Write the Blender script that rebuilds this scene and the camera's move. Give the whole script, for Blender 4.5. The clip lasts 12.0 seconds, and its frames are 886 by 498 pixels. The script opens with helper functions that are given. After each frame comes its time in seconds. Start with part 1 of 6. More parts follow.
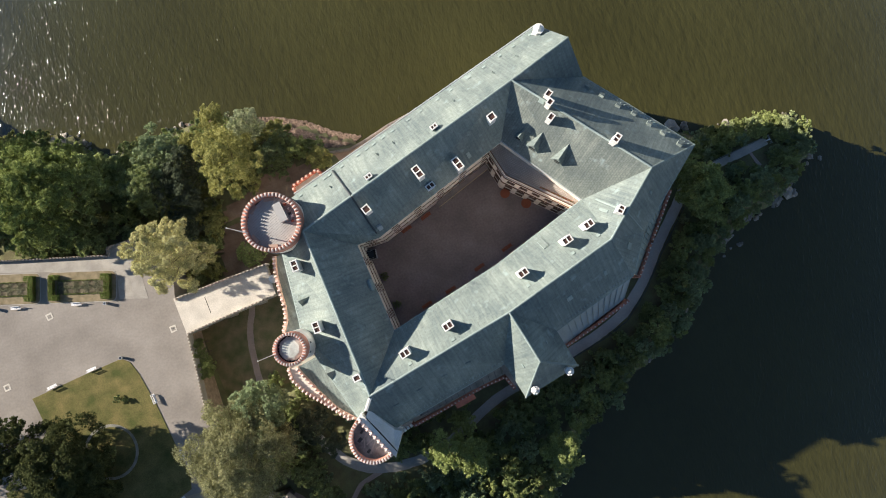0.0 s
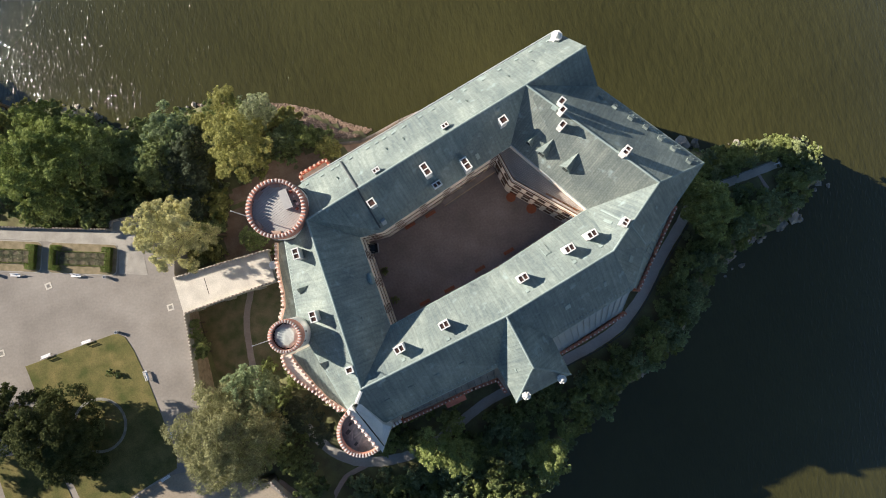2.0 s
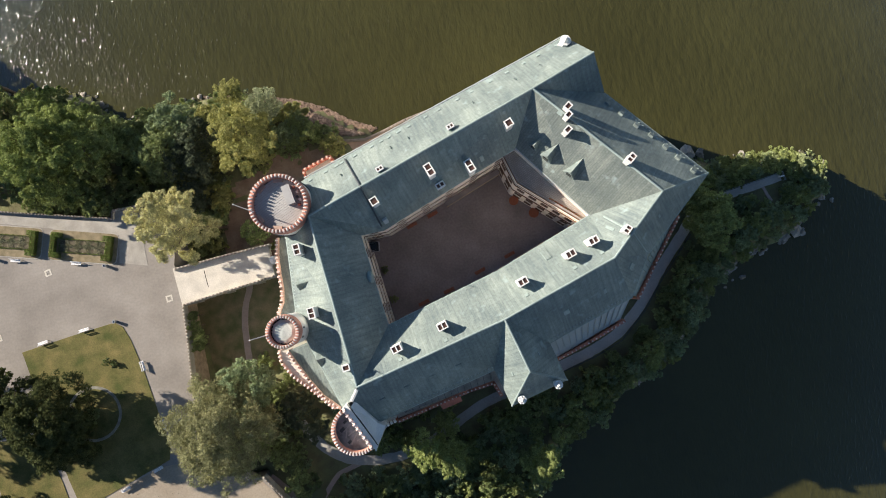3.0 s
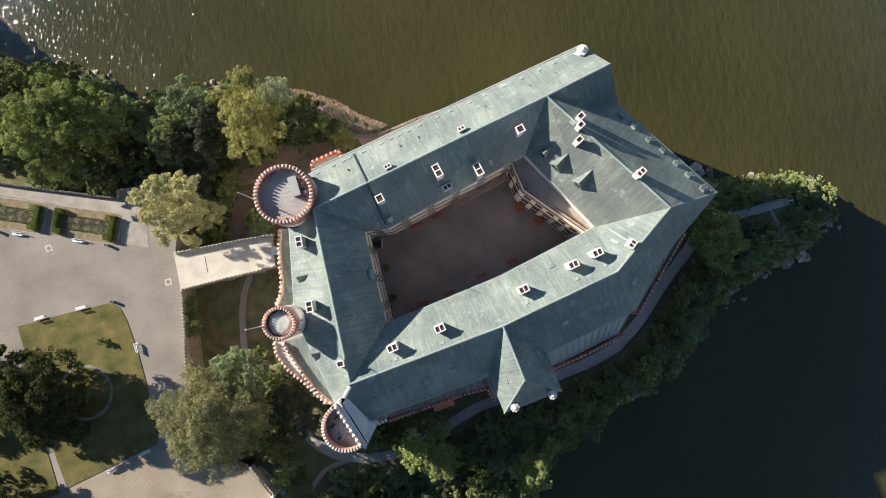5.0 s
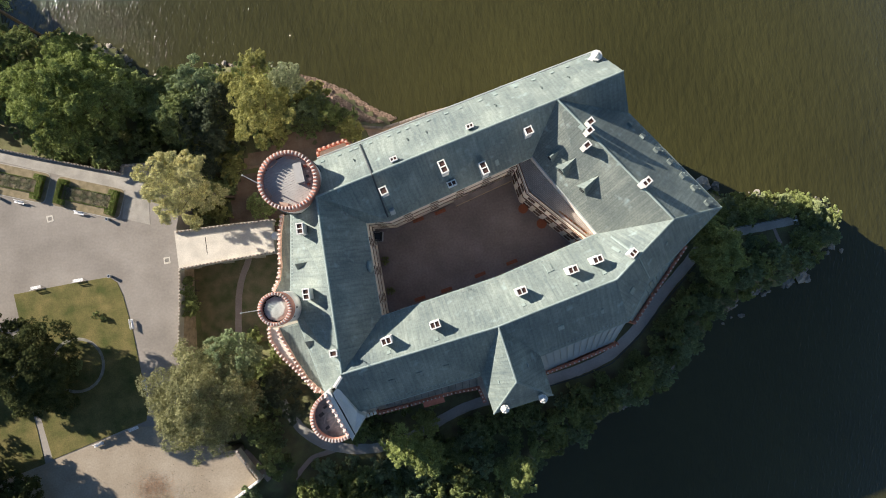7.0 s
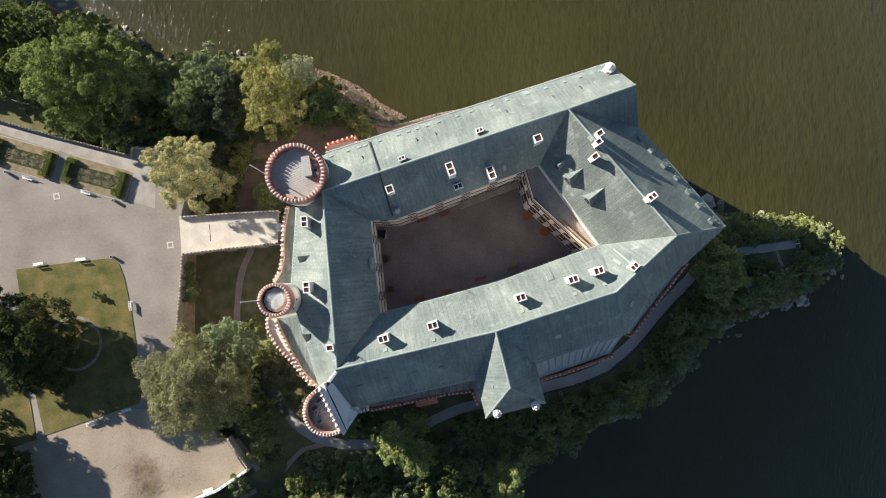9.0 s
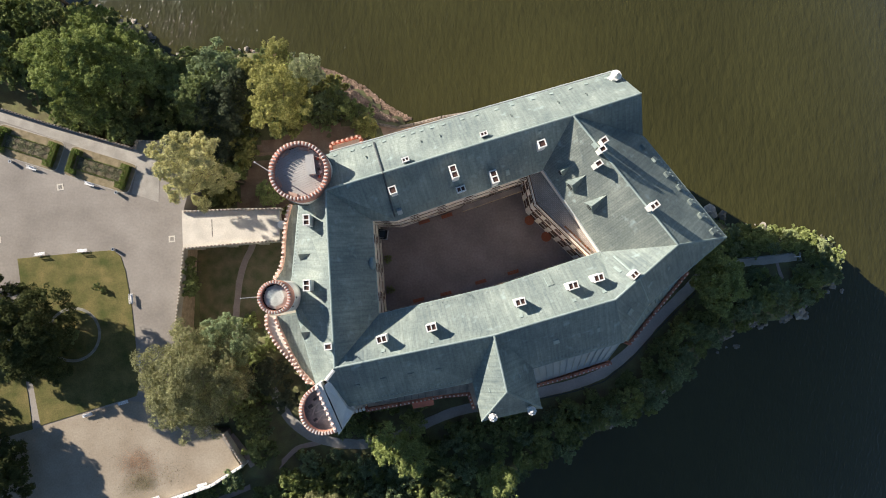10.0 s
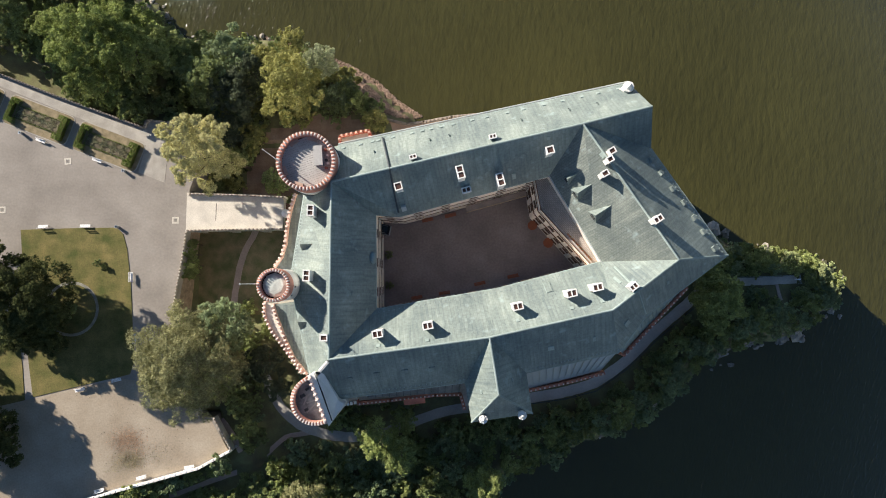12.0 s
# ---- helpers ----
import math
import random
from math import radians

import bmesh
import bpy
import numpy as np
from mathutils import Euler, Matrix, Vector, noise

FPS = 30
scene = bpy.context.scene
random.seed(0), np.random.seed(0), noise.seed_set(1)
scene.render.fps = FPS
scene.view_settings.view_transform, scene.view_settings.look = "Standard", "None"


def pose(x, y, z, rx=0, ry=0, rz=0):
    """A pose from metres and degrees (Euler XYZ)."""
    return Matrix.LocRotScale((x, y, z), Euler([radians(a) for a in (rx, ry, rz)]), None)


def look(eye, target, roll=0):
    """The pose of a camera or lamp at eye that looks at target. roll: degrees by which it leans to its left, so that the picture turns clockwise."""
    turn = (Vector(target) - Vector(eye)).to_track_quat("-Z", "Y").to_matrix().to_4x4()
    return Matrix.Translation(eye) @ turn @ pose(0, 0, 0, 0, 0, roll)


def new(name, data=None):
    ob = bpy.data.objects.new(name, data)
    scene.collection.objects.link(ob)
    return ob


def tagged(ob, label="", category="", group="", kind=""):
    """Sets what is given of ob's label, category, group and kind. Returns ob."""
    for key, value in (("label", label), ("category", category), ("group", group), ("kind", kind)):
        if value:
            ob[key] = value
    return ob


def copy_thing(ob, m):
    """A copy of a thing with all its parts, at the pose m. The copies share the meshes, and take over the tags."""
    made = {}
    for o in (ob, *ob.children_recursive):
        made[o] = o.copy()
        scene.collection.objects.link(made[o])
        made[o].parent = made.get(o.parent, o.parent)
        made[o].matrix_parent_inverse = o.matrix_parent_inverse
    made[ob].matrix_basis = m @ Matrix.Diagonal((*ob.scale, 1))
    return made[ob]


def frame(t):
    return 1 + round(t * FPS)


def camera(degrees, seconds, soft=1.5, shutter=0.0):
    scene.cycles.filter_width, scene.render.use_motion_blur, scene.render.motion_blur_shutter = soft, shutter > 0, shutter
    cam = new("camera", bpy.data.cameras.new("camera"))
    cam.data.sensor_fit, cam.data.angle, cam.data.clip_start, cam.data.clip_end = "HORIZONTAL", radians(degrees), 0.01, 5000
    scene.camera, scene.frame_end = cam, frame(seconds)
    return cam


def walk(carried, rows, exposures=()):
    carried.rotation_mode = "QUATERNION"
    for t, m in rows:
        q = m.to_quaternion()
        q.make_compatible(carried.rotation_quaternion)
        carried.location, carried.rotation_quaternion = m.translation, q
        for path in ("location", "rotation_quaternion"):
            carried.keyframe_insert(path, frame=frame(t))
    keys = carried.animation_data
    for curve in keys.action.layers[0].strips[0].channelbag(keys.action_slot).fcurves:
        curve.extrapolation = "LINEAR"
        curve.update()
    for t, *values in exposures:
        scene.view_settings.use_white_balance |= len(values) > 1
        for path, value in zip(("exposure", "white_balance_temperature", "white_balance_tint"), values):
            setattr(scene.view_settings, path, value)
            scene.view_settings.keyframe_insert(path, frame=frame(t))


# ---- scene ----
from mathutils.bvhtree import BVHTree

cam = camera(67.0, 12.0, soft=1.0)
PATH = [
    (0, pose(-0.001, -0.249, 120.002, 2.708, 0.423, -23.063)),
    (0.5, pose(0.015, -0.255, 120.101, 2.701, 0.426, -21.925)),
    (1, pose(-0.007, -0.255, 120.126, 2.667, 0.393, -20.808)),
    (1.5, pose(-0.008, -0.247, 120.109, 2.625, 0.382, -19.766)),
    (2, pose(0.009, -0.219, 120.061, 2.635, 0.389, -18.767)),
    (2.5, pose(0.023, -0.190, 120.003, 2.641, 0.384, -17.764)),
    (3, pose(0.036, -0.161, 119.920, 2.698, 0.376, -16.733)),
    (5, pose(-0.033, 0.107, 119.366, 2.767, 0.359, -12.893)),
    (5.5, pose(-0.012, 0.083, 119.326, 2.736, 0.345, -11.984)),
    (6, pose(0.004, 0.049, 119.202, 2.705, 0.331, -10.977)),
    (6.5, pose(0.039, 0.000, 119.133, 2.617, 0.296, -10.083)),
    (7, pose(0.063, -0.031, 119.149, 2.563, 0.282, -9.085)),
    (9, pose(-0.033, 0.124, 119.519, 2.634, 0.258, -5.540)),
    (9.5, pose(-0.039, 0.171, 119.592, 2.729, 0.256, -4.682)),
    (10, pose(-0.033, 0.212, 119.691, 2.786, 0.258, -3.805)),
    (10.5, pose(-0.009, 0.220, 119.757, 2.776, 0.228, -2.974)),
    (11, pose(-0.015, 0.205, 119.802, 2.711, 0.241, -1.982)),
    (11.5, pose(-0.007, 0.216, 119.834, 2.702, 0.239, -1.033)),
    (12, pose(0.017, 0.220, 119.883, 2.726, 0.227, 0.000)),
]
walk(cam, PATH)

# ---- daylight: low sun from the north-west, clear sky ----
SUN_EL, SUN_TO = radians(24.0), radians(-35.5)  # height of the sun; direction in which shadows fall
world = bpy.data.worlds.new("sky")
scene.world = world
world.use_nodes = True
wn = world.node_tree.nodes
sky = wn.new("ShaderNodeTexSky")
sky.sky_type, sky.sun_disc = "NISHITA", False
sky.sun_elevation = SUN_EL
sky.ozone_density, sky.dust_density, sky.air_density = 3.0, 0.0, 1.0
sky.sun_rotation = radians(90) - (SUN_TO + math.pi)
wn["Background"].inputs[1].default_value = 0.061
world.node_tree.links.new(sky.outputs[0], wn["Background"].inputs[0])
sun = new("sun", bpy.data.lights.new("sun", "SUN"))
sun.data.energy, sun.data.angle, sun.data.color = 5.0, radians(0.6), (1.0, 0.9, 0.78)
away = Vector((math.cos(SUN_TO) * math.cos(SUN_EL), math.sin(SUN_TO) * math.cos(SUN_EL), -math.sin(SUN_EL)))
sun.matrix_world = look((0, 0, 200), Vector((0, 0, 200)) + away)
scene.view_settings.exposure = 1.0

# ---- materials ----
def shader(name, colour, rough=0.8, metal=0.0, spread=0.25, scale=1.0, fine=0.35, bump=0.1, tint=None, island=0.0, obj=0.0, spec=0.3):
    """Two scales of noise over a base colour; island and obj vary it piece by piece."""
    m = bpy.data.materials.new(name)
    m.use_nodes = True
    t, n = m.node_tree, m.node_tree.nodes
    b = n["Principled BSDF"]
    b.inputs["Roughness"].default_value, b.inputs["Metallic"].default_value = rough, metal
    b.inputs["Specular IOR Level"].default_value = spec
    co = n.new("ShaderNodeTexCoord")
    broad, grain = n.new("ShaderNodeTexNoise"), n.new("ShaderNodeTexNoise")
    broad.inputs["Scale"].default_value, broad.inputs["Detail"].default_value = 0.22 * scale, 5
    grain.inputs["Scale"].default_value, grain.inputs["Detail"].default_value = 3.5 * scale, 3
    for node in (broad, grain):
        t.links.new(co.outputs["Object"], node.inputs["Vector"])
    r1 = n.new("ShaderNodeMapRange")
    r1.inputs[1].default_value, r1.inputs[2].default_value = 0.3, 0.7
    t.links.new(broad.outputs["Fac"], r1.inputs[0])
    mix = n.new("ShaderNodeMix")
    mix.data_type = "RGBA"
    lo = [c * (1 - spread) for c in colour]
    hi = list(tint) if tint else [min(c * (1 + spread), 1) for c in colour]
    mix.inputs[6].default_value, mix.inputs[7].default_value = (*lo, 1), (*hi, 1)
    t.links.new(r1.outputs[0], mix.inputs[0])
    val = n.new("ShaderNodeMath")
    val.operation = "MULTIPLY_ADD"
    val.inputs[1].default_value, val.inputs[2].default_value = fine * 2, 1 - fine
    t.links.new(grain.outputs["Fac"], val.inputs[0])
    out = val.outputs[0]
    for amount, kind, socket in ((island, "ShaderNodeNewGeometry", "Random Per Island"), (obj, "ShaderNodeObjectInfo", "Random")):
        if amount:
            src = n.new(kind)
            k = n.new("ShaderNodeMath")
            k.operation = "MULTIPLY_ADD"
            k.inputs[1].default_value, k.inputs[2].default_value = amount * 2, 1 - amount
            t.links.new(src.outputs[socket], k.inputs[0])
            j = n.new("ShaderNodeMath")
            j.operation = "MULTIPLY"
            t.links.new(out, j.inputs[0])
            t.links.new(k.outputs[0], j.inputs[1])
            out = j.outputs[0]
    mul = n.new("ShaderNodeVectorMath")
    mul.operation = "SCALE"
    t.links.new(mix.outputs[2], mul.inputs[0])
    t.links.new(out, mul.inputs["Scale"])
    t.links.new(mul.outputs[0], b.inputs["Base Color"])
    if bump:
        bp = n.new("ShaderNodeBump")
        bp.inputs["Strength"].default_value, bp.inputs["Distance"].default_value = 0.6, bump
        t.links.new(grain.outputs["Fac"], bp.inputs["Height"])
        t.links.new(bp.outputs[0], b.inputs["Normal"])
    return m


def leaf_shader(name, colour, tint):
    m = shader(name, colour, 0.7, 0, 0.25, 1.5, 0.3, 0, tint, 0.3, 0.12, 0.08)
    t, n = m.node_tree, m.node_tree.nodes
    b, o = n["Principled BSDF"], n["Material Output"]
    tr = n.new("ShaderNodeBsdfTranslucent")
    t.links.new(b.inputs["Base Color"].links[0].from_socket, tr.inputs[0])
    mx = n.new("ShaderNodeMixShader")
    mx.inputs[0].default_value = 0.33
    t.links.new(b.outputs[0], mx.inputs[1])
    t.links.new(tr.outputs[0], mx.inputs[2])
    t.links.new(mx.outputs[0], o.inputs["Surface"])
    return m


def water_shader():
    """Muddy lake: the silt below scatters light evenly, the rippled surface mirrors sky and sun."""
    m = shader("lake_water", (0.049, 0.0465, 0.0145), 1.0, 0, 0.15, 0.12, 0.1, 0, (0.058, 0.0555, 0.018), spec=0.0)
    t, n = m.node_tree, m.node_tree.nodes
    co, turn, stretch = n.new("ShaderNodeTexCoord"), n.new("ShaderNodeMapping"), n.new("ShaderNodeMapping")
    turn.inputs["Rotation"].default_value[2] = radians(20)
    stretch.inputs["Scale"].default_value = (1.0, 0.33, 1.0)
    t.links.new(co.outputs["Object"], turn.inputs[0])
    t.links.new(turn.outputs[0], stretch.inputs[0])
    last = None
    for scale, peak, depth in ((2.0, 4.0, 0.205), (4.6, 3.0, 0.059), (7.0, 1.0, 0.005)):
        w, crest = n.new("ShaderNodeTexNoise"), n.new("ShaderNodeMath")
        w.inputs["Scale"].default_value, w.inputs["Detail"].default_value = scale, 1
        t.links.new(stretch.outputs[0], w.inputs["Vector"])
        crest.operation = "POWER"
        crest.inputs[1].default_value = peak
        t.links.new(w.outputs["Fac"], crest.inputs[0])
        bp = n.new("ShaderNodeBump")
        bp.inputs["Strength"].default_value, bp.inputs["Distance"].default_value = 1.0, depth
        t.links.new(crest.outputs[0], bp.inputs["Height"])
        if last:
            t.links.new(last.outputs[0], bp.inputs["Normal"])
        last = bp
    swell, long = n.new("ShaderNodeTexNoise"), n.new("ShaderNodeMapping")
    long.inputs["Scale"].default_value = (1.0, 0.38, 1.0)
    long.inputs["Rotation"].default_value[2] = radians(14)
    swell.inputs["Scale"].default_value, swell.inputs["Detail"].default_value = 1.0, 3
    t.links.new(co.outputs["Object"], long.inputs[0])
    t.links.new(long.outputs[0], swell.inputs["Vector"])
    ripple = n.new("ShaderNodeBump")
    ripple.inputs["Strength"].default_value, ripple.inputs["Distance"].default_value = 0.42, 0.5
    t.links.new(swell.outputs["Fac"], ripple.inputs["Height"])
    t.links.new(ripple.outputs[0], n["Principled BSDF"].inputs["Normal"])
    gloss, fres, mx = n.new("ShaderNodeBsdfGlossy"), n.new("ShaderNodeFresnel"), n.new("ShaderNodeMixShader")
    # IOR above water's 1.33, so shaded water mirrors more blue sky
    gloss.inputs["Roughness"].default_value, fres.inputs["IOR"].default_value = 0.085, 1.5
    t.links.new(last.outputs[0], gloss.inputs["Normal"])
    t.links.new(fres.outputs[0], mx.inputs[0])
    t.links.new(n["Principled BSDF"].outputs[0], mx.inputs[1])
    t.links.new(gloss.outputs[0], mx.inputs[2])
    t.links.new(mx.outputs[0], n["Material Output"].inputs["Surface"])
    return m


COPPER = shader("verdigris_copper", (0.26, 0.325, 0.305), 0.55, 0.0, 0.22, 1.0, 0.22, 0.02, (0.34, 0.41, 0.385), spec=0.4)
PLASTER = shader("cream_plaster", (0.87, 0.79, 0.69), 0.9, 0, 0.12, 1.0, 0.15, 0.02)
WHITE = shader("white_limewash", (0.76, 0.74, 0.7), 0.85, 0, 0.12, 1.5, 0.15, 0.02)
BRICK = shader("red_brick", (0.42, 0.145, 0.1), 0.85, 0, 0.25, 2.0, 0.25, 0.02, obj=0.2)
STONE = shader("pale_stone", (0.5, 0.46, 0.4), 0.9, 0, 0.2, 1.5, 0.25, 0.03, obj=0.12)
DARK = shader("dark_gap", (0.03, 0.022, 0.02), 0.9, 0, 0.2, 1, 0.2, 0)
GRAVEL = shader("grey_gravel", (0.268, 0.241, 0.212), 0.95, 0, 0.16, 0.7, 0.2, 0.02, (0.314, 0.285, 0.252))
SAND = shader("sandy_paving", (0.57, 0.53, 0.46), 0.95, 0, 0.14, 1.8, 0.28, 0.02)
COURT = shader("courtyard_gravel", (0.265, 0.225, 0.213), 0.95, 0, 0.22, 0.8, 0.27, 0.03)
PATHM = shader("path_gravel", (0.4, 0.375, 0.338), 0.95, 0, 0.15, 1.0, 0.2, 0.02)
EARTH = shader("earth_and_scrub", (0.2, 0.175, 0.1), 0.95, 0, 0.35, 2.0, 0.4, 0.15, (0.195, 0.205, 0.09))
GRASS = shader("lawn", (0.11, 0.128, 0.034), 0.95, 0, 0.35, 1.6, 0.5, 0.06, (0.185, 0.152, 0.058))
ROCK = shader("shore_rock", (0.32, 0.29, 0.25), 0.9, 0, 0.3, 2.0, 0.35, 0.1, obj=0.25)
DECK = shader("weathered_deck", (0.39, 0.375, 0.355), 0.8, 0, 0.15, 1.0, 0.2, 0.01)
GLASS = shader("window_glass", (0.02, 0.022, 0.025), 0.08, 0, 0.1, 1, 0.1, 0, spec=0.5)
WOOD = shader("dark_stained_wood", (0.14, 0.07, 0.04), 0.7, 0, 0.2, 3, 0.3, 0.01)
PAINT = shader("white_paint", (0.78, 0.78, 0.78), 0.5, 0, 0.06, 3, 0.06, 0)
BARK = shader("bark", (0.16, 0.12, 0.085), 0.95, 0, 0.3, 3, 0.3, 0.03)
STEEL = shader("grey_metal", (0.42, 0.45, 0.48), 0.4, 0.6, 0.1, 2, 0.1, 0)
SOIL = shader("flower_bed_soil", (0.12, 0.1, 0.065), 0.95, 0, 0.3, 4, 0.4, 0.05)
PINKCAP = shader("pale_worn_brick", (0.76, 0.67, 0.62), 0.9, 0, 0.2, 3, 0.25, 0.01)
LEAF_TIP = leaf_shader("leaves_silvery", (0.33, 0.38, 0.18), (0.42, 0.465, 0.245))
ZINC = shader("zinc_sheet", (0.41, 0.44, 0.43), 0.6, 0, 0.12, 1.0, 0.12, 0.01)
LEAD = shader("dark_lead", (0.07, 0.08, 0.085), 0.7, 0, 0.15, 1.0, 0.15, 0)
WATER = water_shader()
PAVE = shader("pale_paving", (0.36, 0.335, 0.295), 0.95, 0, 0.22, 2.0, 0.25, 0.02)
# the next two greens exceed real leaf tone, lifting plants in shade
LEAF_BANK = leaf_shader("leaves_bank_lifted", (0.3, 0.345, 0.13), (0.4, 0.45, 0.18))
LEAF_SHADE = leaf_shader("leaves_shade_lifted", (0.25, 0.3, 0.125), (0.335, 0.385, 0.165))
LEAF_MID = leaf_shader("leaves_green", (0.24, 0.292, 0.09), (0.335, 0.39, 0.135))
LEAF_PALE = leaf_shader("leaves_pale", (0.5, 0.49, 0.23), (0.64, 0.6, 0.32))
LEAF_OLIVE = leaf_shader("leaves_olive", (0.33, 0.33, 0.165), (0.42, 0.415, 0.215))
LEAF_YELLOW = leaf_shader("leaves_yellow", (0.325, 0.33, 0.112), (0.43, 0.415, 0.158))
LEAF_BLUE = leaf_shader("leaves_bluish", (0.26, 0.325, 0.175), (0.345, 0.415, 0.225))
LEAF_HEDGE = leaf_shader("leaves_box_hedge", (0.13, 0.185, 0.05), (0.2, 0.26, 0.07))
LEAF_BED = leaf_shader("leaves_bedding", (0.25, 0.28, 0.16), (0.36, 0.33, 0.23))
TAN = shader("trodden_tan_gravel", (0.35, 0.287, 0.212), 0.95, 0, 0.2, 0.9, 0.28, 0.02, (0.372, 0.32, 0.25))
# grass tone raised above the lawn's to lift the shaded moat
MOAT_GRASS = shader("moat_grass", (0.18, 0.2, 0.082), 0.95, 0, 0.3, 2.5, 0.35, 0.05, (0.285, 0.225, 0.13))
LEAF_WILLOW = leaf_shader("leaves_willow", (0.45, 0.49, 0.28), (0.55, 0.59, 0.36))
# leaf colour raised to lift the east corner trees in castle shadow
LEAF_EAST = leaf_shader("leaves_fresh_green", (0.31, 0.37, 0.13), (0.41, 0.465, 0.18))
LEAF_PINE = leaf_shader("leaves_pine", (0.1, 0.125, 0.075), (0.15, 0.175, 0.11))
LEAF_DARK = leaf_shader("leaves_dark", (0.08, 0.098, 0.036), (0.12, 0.135, 0.052))


# ---- builders ----
def put(name, mesh, mat, parent=None, label=""):
    if mat and not mesh.materials:
        mesh.materials.append(mat)
    ob = new(name, mesh)
    if parent:
        ob.parent = parent
    return tagged(ob, label)


def part(name, bm, mat, parent=None, label=""):
    """Links a bmesh as one mesh object under a thing or a part."""
    mesh = bpy.data.meshes.new(name)
    bmesh.ops.recalc_face_normals(bm, faces=bm.faces)
    bm.to_mesh(mesh)
    bm.free()
    return put(name, mesh, mat, parent, label)


def thing(name, label, category, group="", kind="", at=(0, 0, 0)):
    ob = new(name)
    ob.location = at
    return tagged(ob, label, category, group, kind)


def prism(poly, z0, z1, bm=None, bevel=0.0):
    """A plan polygon raised from z0 to z1."""
    bm = bm or bmesh.new()
    lo, hi = [bm.verts.new((x, y, z0)) for x, y in poly], [bm.verts.new((x, y, z1)) for x, y in poly]
    n = len(poly)
    bm.faces.new(lo[::-1])
    top = bm.faces.new(hi)
    for i in range(n):
        bm.faces.new((lo[i], lo[(i + 1) % n], hi[(i + 1) % n], hi[i]))
    if bevel:
        bmesh.ops.bevel(bm, geom=list(top.edges), offset=bevel, segments=1, affect="EDGES")
    return bm


def block(sx, sy, z0, z1, m=None, bm=None, top=1.0):
    """A box about the origin's axis, tapering to top, moved by m."""
    bm = bm or bmesh.new()
    m = m or Matrix()
    v = []
    for z, k in ((z0, 1.0), (z1, top)):
        v += [bm.verts.new(m @ Vector((sx * k * a / 2, sy * k * b / 2, z))) for a, b in ((-1, -1), (1, -1), (1, 1), (-1, 1))]
    for f in ((3, 2, 1, 0), (4, 5, 6, 7), (0, 1, 5, 4), (1, 2, 6, 5), (2, 3, 7, 6), (3, 0, 4, 7)):
        bm.faces.new([v[i] for i in f])
    return bm


def lathe(rings, n=48, bm=None, centre=(0, 0), a0=0.0, a1=math.tau):
    """Turns a profile of (radius, z) round an upright axis; open in the middle if the profile closes on itself."""
    bm = bm or bmesh.new()
    full = a1 - a0 > math.tau - 0.01
    cols = n if full else n + 1
    grid = []
    for r, z in rings:
        grid.append([bm.verts.new((centre[0] + r * math.cos(a0 + (a1 - a0) * i / n), centre[1] + r * math.sin(a0 + (a1 - a0) * i / n), z)) for i in range(cols)])
    for a, b in zip(grid, grid[1:]):
        for i in range(n):
            j = (i + 1) % cols
            bm.faces.new((a[i], a[j], b[j], b[i]))
    return bm


def along(p, q):
    """The pose at p whose x axis points to q, and the length."""
    d = Vector((q[0] - p[0], q[1] - p[1]))
    return pose(p[0], p[1], 0, 0, 0, math.degrees(math.atan2(d.y, d.x))), d.length


def sheet(points, thick=0.18, bm=None):
    """A roof slope: the polygon of its top, with thickness."""
    bm = bm or bmesh.new()
    up = [bm.verts.new(p) for p in points]
    dn = [bm.verts.new((p[0], p[1], p[2] - thick)) for p in points]
    n = len(points)
    faces = [bm.faces.new(up), bm.faces.new(dn[::-1])]
    for i in range(n):
        bm.faces.new((up[i], dn[i], dn[(i + 1) % n], up[(i + 1) % n]))
    bmesh.ops.triangulate(bm, faces=faces)
    return bm


def inset(poly, d):
    """A plan polygon moved inwards by d (outwards if the polygon runs clockwise)."""
    out, n = [], len(poly)
    for i in range(n):
        a, b, c = Vector(poly[i - 1]), Vector(poly[i]), Vector(poly[(i + 1) % n])
        u, v = (b - a).normalized(), (c - b).normalized()
        nu, nv = Vector((-u.y, u.x)), Vector((-v.y, v.x))
        k = (nu + nv) / max(1 + nu.dot(nv), 0.3)
        out.append(tuple(b + k * d))
    return out


def inside(poly, x, y):
    hit = False
    for (ax, ay), (bx, by) in zip(poly, poly[1:] + poly[:1]):
        if (ay > y) != (by > y) and x < ax + (y - ay) * (bx - ax) / (by - ay):
            hit = not hit
    return hit


def reach(poly, x, y):
    """Distance from a place to a polygon's edge."""
    best = 1e9
    for (ax, ay), (bx, by) in zip(poly, poly[1:] + poly[:1]):
        dx, dy = bx - ax, by - ay
        k = min(max(((x - ax) * dx + (y - ay) * dy) / (dx * dx + dy * dy + 1e-9), 0), 1)
        best = min(best, math.hypot(x - ax - k * dx, y - ay - k * dy))
    return best


